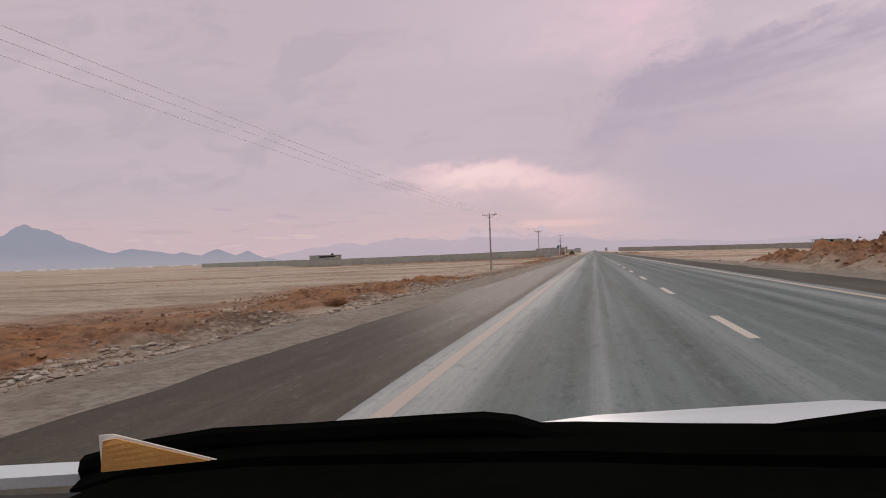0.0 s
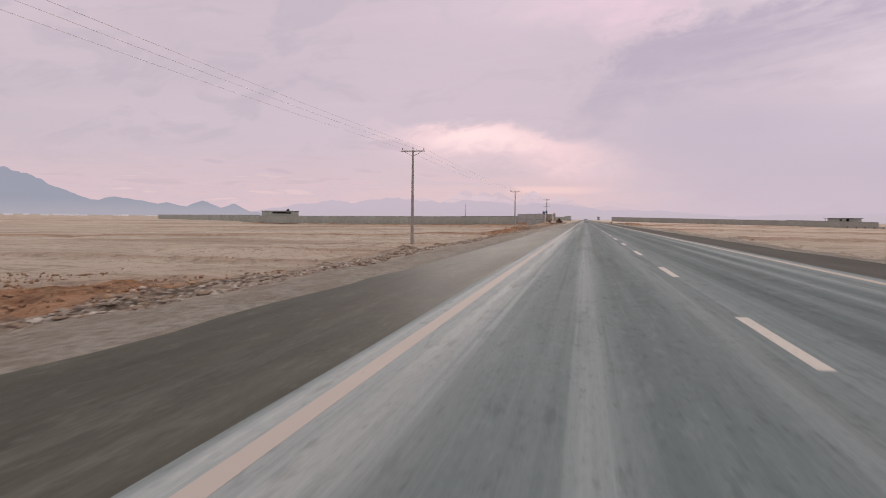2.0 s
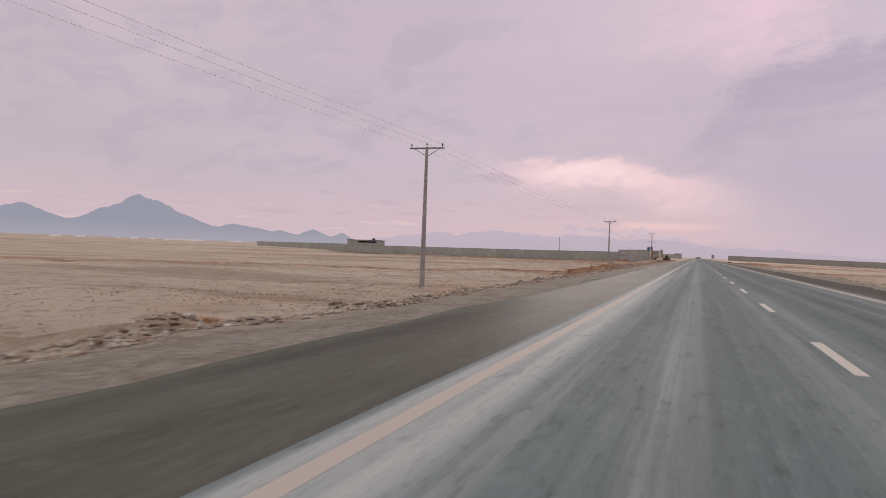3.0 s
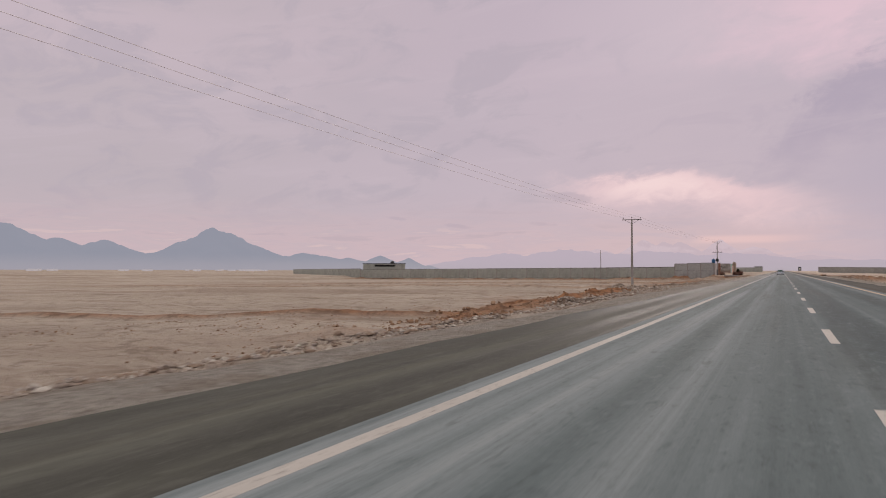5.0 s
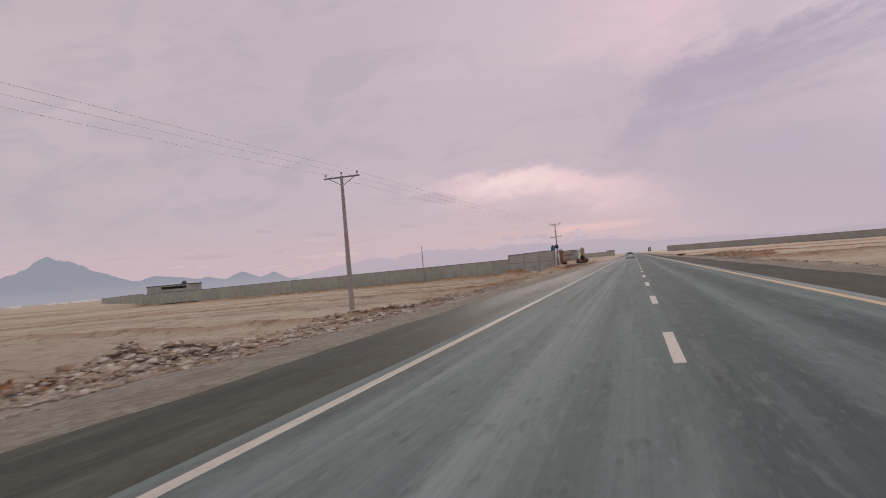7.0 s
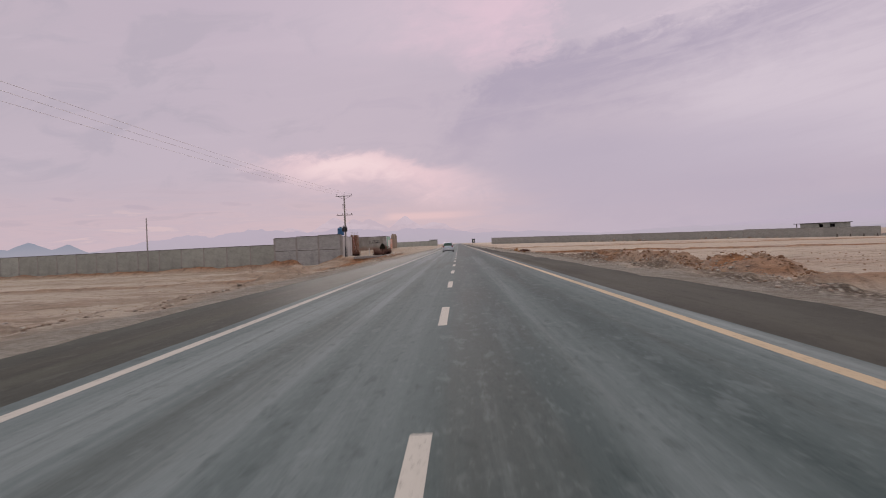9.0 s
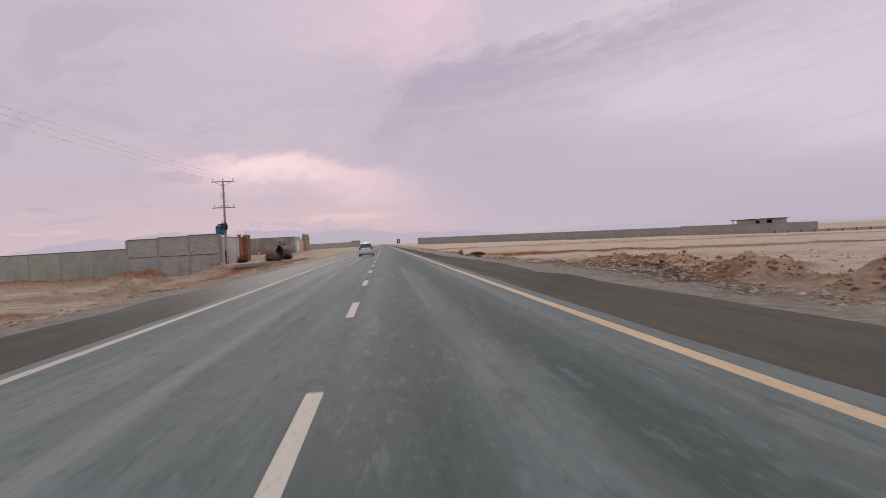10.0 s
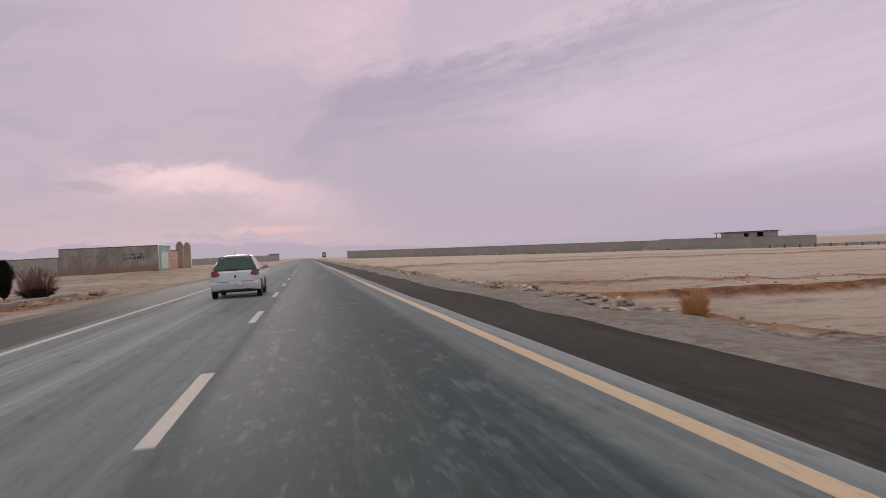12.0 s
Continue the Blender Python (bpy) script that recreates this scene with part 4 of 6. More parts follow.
# ---------------------------------------------------------------- houses
def flat_house(name, centre, heading, length, depth, base, height, label, openings=(), overhang=0.5, porch=0.0, roof_mat=None):
    """A flat-roofed house: walls with real openings, roof slab, porch posts. openings: centre, width, sill, head, on the front."""
    top = empty(name, Matrix.Translation((*centre, base)) @ Matrix.Rotation(heading, 4, "Z"), label=label, category="house")
    marks = sorted(openings)
    xs = [-length / 2]
    for c, w, s, h in marks:
        part("front_wall", box(bmesh.new(), xs[-1], c - w / 2, -0.15, 0.15, -0.6, height), BLOCK, top)
        if s > 0.05:
            part("sill_wall", box(bmesh.new(), c - w / 2, c + w / 2, -0.147, 0.147, -0.6, s), BLOCK, top)
        part("lintel", box(bmesh.new(), c - w / 2, c + w / 2, -0.147, 0.147, h, height), BLOCK, top)
        part("window_frame", box(bmesh.new(), c - w / 2, c + w / 2, 0.02, 0.06, (s + h) / 2 - 0.03, (s + h) / 2 + 0.03), STEEL, top)
        xs.append(c + w / 2)
    part("front_wall", box(bmesh.new(), xs[-1], length / 2, -0.15, 0.15, -0.6, height), BLOCK, top)
    part("side_wall", box(bmesh.new(), -length / 2 + 0.002, -length / 2 + 0.3, 0.152, depth, -0.6, height), BLOCK, top)
    part("side_wall", box(bmesh.new(), length / 2 - 0.3, length / 2 - 0.002, 0.152, depth, -0.6, height), BLOCK, top)
    part("back_wall", box(bmesh.new(), -length / 2 + 0.31, length / 2 - 0.31, depth - 0.3, depth, -0.6, height), HOLE, top)
    part("roof", box(bmesh.new(), -length / 2 - overhang - porch, length / 2 + overhang, -overhang, depth + overhang, height + 0.003, height + 0.24, 0.03), roof_mat or COPING, top)
    if porch:
        for dy in (0.2, depth - 0.3):
            part("porch_post", box(bmesh.new(), -length / 2 - porch, -length / 2 - porch + 0.3, dy, dy + 0.3, -0.6, height), CONCRETE, top)
    return top


# behind the eastern field wall
flat_house("plain_house", (158.6, 522.9), math.atan2(514.1 - 531.7, 164.45 - 152.9), 17.5, 8, -2.6, 6.45, "flat-roofed grey block house behind a wall", [(0.5, 1.7, 4.7, 6.0), (5.4, 2.2, 4.7, 6.1)], 0.7, 2.0, DARKROOF)
# at the corner of the western plot
flat_house("corner_house", (-159.5, 375.4), 0.0, 17.6, 7, -1.75, 5.55, "grey flat-roofed house at the corner of a walled plot", [(2.4, 10.5, 4.35, 5.15)], 0.25, 0.0, DARKROOF)
dome = empty("roof_tank", Matrix.Translation((-155, 378.5, 4.04)), label="small dark round tank on a flat roof", category="water tank")
bm = rod(bmesh.new(), (0, 0, 0), (0, 0, 0.7), 0.9, 0.8, 16)
rod(bm, (0, 0, 0.7), (0, 0, 1.15), 0.8, 0.2, 16)
part("tank_body", bm, DARKTIN, dome)
flat_house("far_block_house", (-17.5, 702.5), 0.0, 5.5, 6, 0.5, 3.7, "small far block house by the road", [(0, 1.2, 1.0, 2.2)], 0.2)


# ---------------------------------------------------------------- the roadside gate and what stands by it
def pillar(x, y, h, w, name, label, mat=BRICK, rods=True, pointed=False):
    """A square pillar, with bare rods or a pointed cap."""
    z = ground_z(x, y)
    top = empty(name, Matrix.Translation((x, y, z)), label=label, category="gate pillar")
    part("shaft", box(bmesh.new(), -w / 2, w / 2, -w / 2, w / 2, -0.4, h, 0.012), mat, top)
    if pointed:
        bm = bmesh.new()
        for i in range(4):
            s = w * (0.5 - 0.1 * i)
            box(bm, -s, s, -w / 2 + 0.002, w / 2 - 0.002, h + 0.001 + 0.16 * i, h + 0.16 * (i + 1), 0.02)
        part("pointed_cap", bm, mat, top)
    if rods:
        for dx, dy in ((-0.15, -0.15), (0.15, -0.15), (0.15, 0.15), (-0.15, 0.15)):
            part("rebar", rod(bmesh.new(), (dx, dy, h - 0.1), (dx + 0.02, dy, h + 0.55 + 0.2 * dx), 0.012, 0.012, 5), STEEL, top)
    return top


TAN = plain("tan_plaster", (0.38, 0.315, 0.255), (0.28, 0.23, 0.185), 0.8, 0.9, 0.008, spec=0.2)
RED = plain("red_gate_paint", (0.50, 0.085, 0.05), (0.38, 0.065, 0.042), 1.0, 0.6, 0.004)
for y, w in ((341.8, 0.4), (345.8, 0.62), (347.2, 0.62)):
    pillar(-18.1, y, 3.6, w, "gate_pillar", "unfinished brick gate pillar with bare steel rods")
gate = empty("metal_gate", Matrix.Translation((-18.42, 343.78, ground_z(-18.1, 343.8) + 0.1)), label="closed red sheet-metal gate between brick pillars", category="gate")
for s in (-1, 1):
    leaf = part("gate_leaf", box(bmesh.new(), -0.02, 0.02, min(s * 0.012, s * 1.72), max(s * 0.012, s * 1.72), 0, 3.25, 0.005), RED, gate)
    for i in range(9):
        part("rib", box(bmesh.new(), 0.021, 0.055, min(s * 0.06, s * 1.66), max(s * 0.06, s * 1.66), 0.15 + i * 0.36, 0.24 + i * 0.36, 0.01), RED, leaf)
part("bolt", rod(bmesh.new(), (0.08, -0.2, 1.5), (0.08, 0.25, 1.5), 0.02), STEEL, gate)

ORANGE = plain("salmon_wall_paint", (0.72, 0.40, 0.29), (0.62, 0.34, 0.25), 0.7, 0.9, 0.005)
GREEN = plain("mint_wall_paint", (0.38, 0.60, 0.50), (0.32, 0.50, 0.42), 0.7, 0.9, 0.005)
wall("painted_wall", (-18.2, 400.1), (-18.25, 406.6), 0.42, 0.45, 3.3, GREEN, "mint green painted wall with a white sign patch", bay=7, cap=0.06)
wall("painted_wall", (-18.3, 406.8), (-18.2, 412.2), 0.45, 0.5, 2.75, ORANGE, "salmon painted wall with washed-out lettering", bay=12, cap=0.06)
for y in (413.0, 419.6):
    pillar(-17.95, y, 3.45, 0.95, "gate_post", "tall tan gate post with a pointed top", TAN, False, True)
SCRAWL = plain("black_scrawl", (0.05, 0.048, 0.05), None, 6.0, 0.8, 0.001)
SCRAWL_FADED = plain("brown_scrawl", (0.17, 0.15, 0.13), (0.21, 0.19, 0.165), 6.0, 0.9, 0.001)
FADED = plain("white_panel_paint", (0.80, 0.78, 0.76), (0.68, 0.66, 0.64), 1.5, 0.9, 0.002)


def scrawl(name, x0, x1, y0, y1, z, rows, mat, label, seed):
    """Writing that cannot be made out: bars of its size along a wall."""
    rnd = random.Random(seed)
    a, b = Vector((x0, y0, z)), Vector((x1, y1, z))
    top = empty(name, Matrix.Translation(a) @ Matrix.Rotation(math.atan2(b.y - a.y, b.x - a.x), 4, "Z"), label=label, category="writing")
    length = (b - a).length
    for r in range(rows):
        at = 0.0
        while at < length - 0.3:
            w = rnd.uniform(0.07, 0.3)
            tall = rnd.uniform(0.06, 0.36)
            dz = -r * 0.48 + rnd.uniform(-0.08, 0.08)
            part("stroke", box(bmesh.new(), at, min(length, at + w), -0.012, 0.0, dz - tall / 2, dz + tall / 2), mat, top)
            at += w + rnd.uniform(0.04, 0.2)
    return top


scrawl("wall_writing", -22.9, -20.1, 400.73, 400.11, 2.7, 2, SCRAWL, "black scrawled writing on a stone wall", 3)
scrawl("wall_writing", -27.6, -25.2, 401.78, 401.25, 2.6, 1, SCRAWL_FADED, "faded brown writing on a stone wall", 4)
scrawl("wall_writing", -18.13, -18.08, 407.4, 411.4, 2.6, 2, FADED, "washed-out white writing on a salmon wall", 5)
patch = part("notice_panel", box(bmesh.new(), 0, 0.012, 0, 4.2, 0, 2.2, 0.003), FADED, None)
patch.matrix_world = Matrix.Translation((-18.07, 400.5, 0.7))
tagged(patch, "white painted notice panel on a green wall", "notice")

blue = empty("water_tank", Matrix.Translation((-18.75, 334.4, 3.3)), label="round blue plastic water tank above a stone wall", category="water tank")
bm = rod(bmesh.new(), (0, 0, 0), (0, 0, 1.1), 0.52, 0.5, 20)
rod(bm, (0, 0, 1.1), (0, 0, 1.28), 0.5, 0.2, 20)
for i in range(4):
    rod(bm, (0, 0, 0.15 + i * 0.26), (0, 0, 0.2 + i * 0.26), 0.54, 0.54, 20)
part("tank_body", bm, BLUE, blue)
part("tank_lid", rod(bmesh.new(), (0, 0, 1.281), (0, 0, 1.36), 0.22, 0.2, 14), DARKTIN, blue)
part("tank_stand", box(bmesh.new(), -0.55, 0.0, -0.55, 0.55, -3.9, -0.003, 0.03), BLOCK, blue)


# ---------------------------------------------------------------- power line
POLES = [(-20.2, 16.0, -1.3, 8.3), (-19.58, 116.9, -1.73, 8.17), (-18.85, 215.5, -0.97, 8.08), (-17.5, 331.6, -0.3, 9.46)]


def insulator(x, z, parent):
    bm = bmesh.new()
    rod(bm, (x, 0, z), (x, 0, z + 0.12), 0.012, 0.012, 6)
    for i, r in enumerate((0.07, 0.06, 0.045)):
        rod(bm, (x, 0, z + 0.1 + i * 0.06), (x, 0, z + 0.15 + i * 0.06), r, r * 0.7, 10)
    part("insulator", bm, PORCELAIN, parent, "brown porcelain insulator")


def power_pole(x, y, base, tip, second=False):
    top = empty("power_pole", Matrix.Translation((x, y, base)), label="tapered concrete power pole with a braced steel crossarm" if not second else "power pole with two crossarms and a dark transformer", category="power pole")
    tagged(top, group="poles of the power line")
    h = tip - base
    part("pole", rod(bmesh.new(), (0, 0, -0.8), (0, 0, h + 0.05), 0.19, 0.10, 12), POLE, top)
    part("crossarm", box(bmesh.new(), -1.3, 1.3, -0.05, 0.05, h - 0.08, h + 0.02, 0.01), STEEL, top)
    for s in (-1, 1):
        part("brace", rod(bmesh.new(), (s * 0.95, 0.03, h - 0.06), (s * 0.08, 0.09, h - 0.55), 0.022), STEEL, top)
    for dx in (-1.15, 0.0, 1.15):
        insulator(dx, h + (0.03 if dx else 0.08), top)
    if second:
        part("crossarm", box(bmesh.new(), -1.3, 1.3, -0.06, 0.04, h - 3.1, h - 3.0, 0.01), STEEL, top)
        for dx in (-1.1, -0.35, 0.35, 1.1):
            insulator(dx, h - 3.0, top)
        for i in range(4):
            part("rack_arm", box(bmesh.new(), -0.42, 0.08, 0.12, 0.16, h - 1.35 - 0.2 * i, h - 1.31 - 0.2 * i), STEEL, top)
        bm = rod(bmesh.new(), (0, -0.52, h - 5.68), (0, -0.52, h - 4.95), 0.33, 0.33, 18)
        rod(bm, (0, -0.52, h - 4.955), (0, -0.52, h - 4.88), 0.36, 0.30, 18)
        for i in range(9):
            a = math.pi * (0.05 + i * 0.1125) + math.pi
            c, q = math.cos(a), math.sin(a)
            rod(bm, (c * 0.38, -0.52 + q * 0.38, h - 5.6), (c * 0.38, -0.52 + q * 0.38, h - 5.05), 0.045, 0.045, 6)
        for dx in (-0.1, 0.12, 0.34):
            rod(bm, (dx - 0.12, -0.52, h - 4.9), (dx - 0.12, -0.52, h - 4.66), 0.05, 0.03)
        part("transformer", bm, DARKTIN, top, "dark finned transformer")
        part("conduit", rod(bmesh.new(), (0.12, -0.17, 0.2), (0.1, -0.13, h - 6.0), 0.05, 0.05), PLASTER, top)
        part("guard_band", rod(bmesh.new(), (0, 0, 0.05), (0, 0, 1.75), 0.215, 0.20, 12), DARKTIN, top)
    return top


for i, (x, y, b, t) in enumerate(POLES):
    power_pole(x, y, b, t, i == 3)


def wire(a, b, sag, r=0.010, n=24):
    """A hanging wire from a to b."""
    a, b = Vector(a), Vector(b)
    curve = bpy.data.curves.new("power_cable", "CURVE")
    curve.dimensions, curve.bevel_depth, curve.bevel_resolution = "3D", r, 1
    line = curve.splines.new("POLY")
    line.points.add(n)
    for i in range(n + 1):
        t = i / n
        p = a.lerp(b, t)
        line.points[i].co = (p.x, p.y, p.z - sag * 4 * t * (1 - t), 1)
    curve.materials.append(WIRE)
    return tagged(new("power_cable", curve), "thin slack overhead power cable between poles", "cable", "cables of the power line")


for (x0, y0, b0, t0), (x1, y1, b1, t1) in zip(POLES, POLES[1:]):
    for dx in (-1.15, 0.0, 1.15):
        lift = 0.26 if dx else 0.31
        wire((x0 + dx, y0, t0 + lift), (x1 + dx, y1, t1 + lift), 0.55)
lone = empty("lone_post", Matrix.Translation((-53.2, 340.0, -1.0)), label="slender bare post behind a block wall", category="post")
part("shaft", rod(bmesh.new(), (0, 0, -0.5), (0, 0, 8.7), 0.14, 0.08, 10), POLE, lone)
wire((-17.6, 331.8, 9.1), (-16.4, 336.2, -0.35), 0.05, 0.010)


# a board on two posts beyond the walls
board = empty("road_sign", Matrix.Translation((11.2, 712, -0.1)), label="dark green road sign board on two posts", category="road sign")
part("board", box(bmesh.new(), -1.05, 1.05, -0.04, 0.04, 1.3, 4.2, 0.05), plain("dark_sign", (0.02, 0.035, 0.03), None, 2.0, 0.6, 0.002), board)
part("white_panel", box(bmesh.new(), -0.35, 0.45, -0.06, -0.042, 2.1, 3.4), FADED, board)
for dx in (-0.8, 0.8):
    part("sign_post", rod(bmesh.new(), (dx, 0.1, -0.5), (dx, 0.1, 4.2), 0.06), STEEL, board)


# far houses under the hills
# whitewash mixed with emitted haze, so that the backlit walls stay pale
WASH = haze("haze_glow_whitewash", (0.74, 0.72, 0.70), (0.60, 0.56, 0.60), 0.6)
rnd = random.Random(12)
for i in range(26):
    az = radians(-30 - 27 * rnd.random())
    r = 1500 + 700 * rnd.random()
    x, y = r * math.sin(az), r * math.cos(az)
    w, h = rnd.uniform(7, 22), rnd.uniform(2.6, 4.6)
    home = empty("far_house", Matrix.Translation((x, y, ground_z(x, y) - 0.3)) @ Matrix.Rotation(rnd.uniform(-0.4, 0.4), 4, "Z"), label="pale far flat-roofed house at the foot of hills", category="house", group="houses under the hills")
    part("house_wall", box(bmesh.new(), -w / 2, w / 2, -4, 4, 0, h), WASH, home)
    part("roof", box(bmesh.new(), -w / 2 - 0.2, w / 2 + 0.2, -4.2, 4.2, h + 0.01, h + 0.2), WASH, home)


# ---------------------------------------------------------------- stones, clods and scrub
def rocks(name, places, mat, label, seed, flat=(0.36, 0.75), up=0.0):
    """Many small stones as one mesh: rough icosahedra."""
    rnd = np.random.RandomState(seed)
    g = (1 + 5 ** 0.5) / 2
    base = np.array([(-1, g, 0), (1, g, 0), (-1, -g, 0), (1, -g, 0), (0, -1, g), (0, 1, g), (0, -1, -g), (0, 1, -g), (g, 0, -1), (g, 0, 1), (-g, 0, -1), (-g, 0, 1)]) / 1.9
    tri = np.array([(0, 11, 5), (0, 5, 1), (0, 1, 7), (0, 7, 10), (0, 10, 11), (1, 5, 9), (5, 11, 4), (11, 10, 2), (10, 7, 6), (7, 1, 8), (3, 9, 4), (3, 4, 2), (3, 2, 6), (3, 6, 8), (3, 8, 9), (4, 9, 5), (2, 4, 11), (6, 2, 10), (8, 6, 7), (9, 8, 1)])
    xs, ys, ss = places
    zs = lay_of(xs, ys)[0]
    verts, faces = [], []
    for i, (x, y, z, s) in enumerate(zip(xs, ys, zs, ss)):
        v = base * rnd.uniform(0.6, 1.25, (12, 1)) * np.array([rnd.uniform(0.8, 1.5), rnd.uniform(0.7, 1.2), rnd.uniform(*flat)]) * s * 0.68
        a = rnd.uniform(0, 6.28)
        c, q = math.cos(a), math.sin(a)
        v = np.stack([v[:, 0] * c - v[:, 1] * q, v[:, 0] * q + v[:, 1] * c, v[:, 2]], 1) + (x, y, z + s * 0.2 + up)
        verts.append(v)
        faces.append(tri + 12 * i)
    mesh = from_arrays(name, np.concatenate(verts).tolist(), np.concatenate(faces).tolist(), mat, smooth=False)
    return tagged(new(name, mesh), label, "stones", kind="stuff")


def scatter(n, x0, x1, y0, y1, s0, s1, seed, clump=0.0, power=3.0):
    r = np.random.RandomState(seed)
    x, y = r.uniform(x0, x1, n * 3), r.uniform(y0, y1, n * 3)
    keep = fbm(x * 0.35, y * 0.12, seed, 3) > clump
    x, y = x[keep][:n], y[keep][:n]
    return x, y, s0 + (s1 - s0) * r.uniform(0, 1, len(x)) ** power


def join(*sets):
    return tuple(np.concatenate(c) for c in zip(*sets))


rocks("rubble", join(scatter(7020, -12.8, -9.0, 2, 120, 0.025, 0.15, 1, 0.1), scatter(14000, -12.8, -9.0, 120, 228, 0.03, 0.15, 2, -0.05), scatter(900, -12.6, -9.0, 228, 262, 0.03, 0.14, 25, 0.2), scatter(36, -10.6, -9.6, 312, 344, 0.18, 0.45, 8, -0.2, 1.6), scatter(1500, 9.6, 11.8, 248, 286, 0.03, 0.12, 9, -0.3), scatter(2160, -17.0, -12.0, 182, 206, 0.04, 0.22, 3, -0.4),
                     scatter(1400, -12.5, -8.4, 255, 318, 0.03, 0.11, 4, 0.0), scatter(160, -12.0, -9.0, 318, 345, 0.03, 0.16, 26, 0.0), scatter(2295, 7.4, 12.5, 225, 322, 0.02, 0.12, 5, 0.3), scatter(1500, -12.6, -9.8, 136, 186, 0.06, 0.19, 10, -0.35, 2.4), scatter(5200, -11.9, -9.2, 132, 190, 0.04, 0.15, 22, -0.6, 2.0), scatter(1400, -11.2, -9.2, 190, 226, 0.05, 0.17, 23, -0.3, 2.0), scatter(3000, -11.4, -9.2, 50, 132, 0.04, 0.15, 24, -0.3, 2.0), scatter(1300, -12.2, -9.6, 184, 225, 0.07, 0.26, 18, -0.2, 2.0), scatter(1215, -17.4, -13.4, 187, 198, 0.08, 0.3, 19, -0.6, 1.5), scatter(3600, -12.4, -9.4, 4, 136, 0.04, 0.15, 17, -0.1), scatter(3200, 7.5, 10.2, 316, 380, 0.06, 0.27, 6, -0.3, 2.0), scatter(1500, 8.0, 11.2, 269, 283, 0.03, 0.14, 20, -0.2, 2.0), scatter(675, 7.8, 9.8, 283, 302, 0.04, 0.2, 21, -0.2, 2.0), scatter(472, 8.0, 11, 50, 225, 0.05, 0.2, 7, 0.1)),
      STONE, "grey broken stones strewn along the verge", 5)
along = np.random.RandomState(44).uniform(0.45, 1.0, 60)
nearer = np.random.RandomState(46).uniform(0.05, 1.0, 46) ** 1.3
rocks("wall_foot_stones", join((21.0 + 107.5 * along - 1.5 - 3.0 * along[::-1] ** 4, 641.7 - 110.9 * along - 1.5 - 2.0 * along[::-1] ** 3, 0.4 + 0.9 * along[::-1] ** 5),
                               (128.7 + 46.0 * nearer - 0.8, 530.6 - 23.9 * nearer - 1.2 - 1.5 * nearer[::-1], 0.35 + 0.5 * nearer[::-1] ** 2)), STONE, "pale stones lying at the foot of a block wall", 45, up=0.2)
rocks("clods", join(scatter(6500, -27, -12.0, 2, 74, 0.03, 0.15, 51, -0.25, 2.6), scatter(1800, -18.5, -12.5, 146, 192, 0.04, 0.22, 52, -0.3, 2.4), scatter(1500, 9.6, 16.5, 12, 64, 0.04, 0.22, 53, -0.6, 2.4), scatter(1500, -30, -11, 4, 90, 0.02, 0.09, 11, 0.1), scatter(1500, -32, -11, 90, 215, 0.02, 0.08, 12, 0.1), scatter(1200, -26, -9.5, 215, 345, 0.02, 0.09, 13, 0.1),
                    scatter(600, 9, 16, 10, 54, 0.03, 0.15, 14, 0.0), scatter(5200, 10.2, 14.4, 249, 287, 0.03, 0.13, 16, -0.3, 2.6), scatter(1200, -13.5, -9.0, 310, 346, 0.03, 0.12, 27, -0.3), scatter(1600, -30, -12.5, 96, 152, 0.03, 0.1, 54, 0.0), scatter(1700, 8.5, 30, 225, 345, 0.02, 0.11, 15, 0.05)),
      CLOD, "brown clods of dry earth on the plain", 6, (0.55, 0.95))


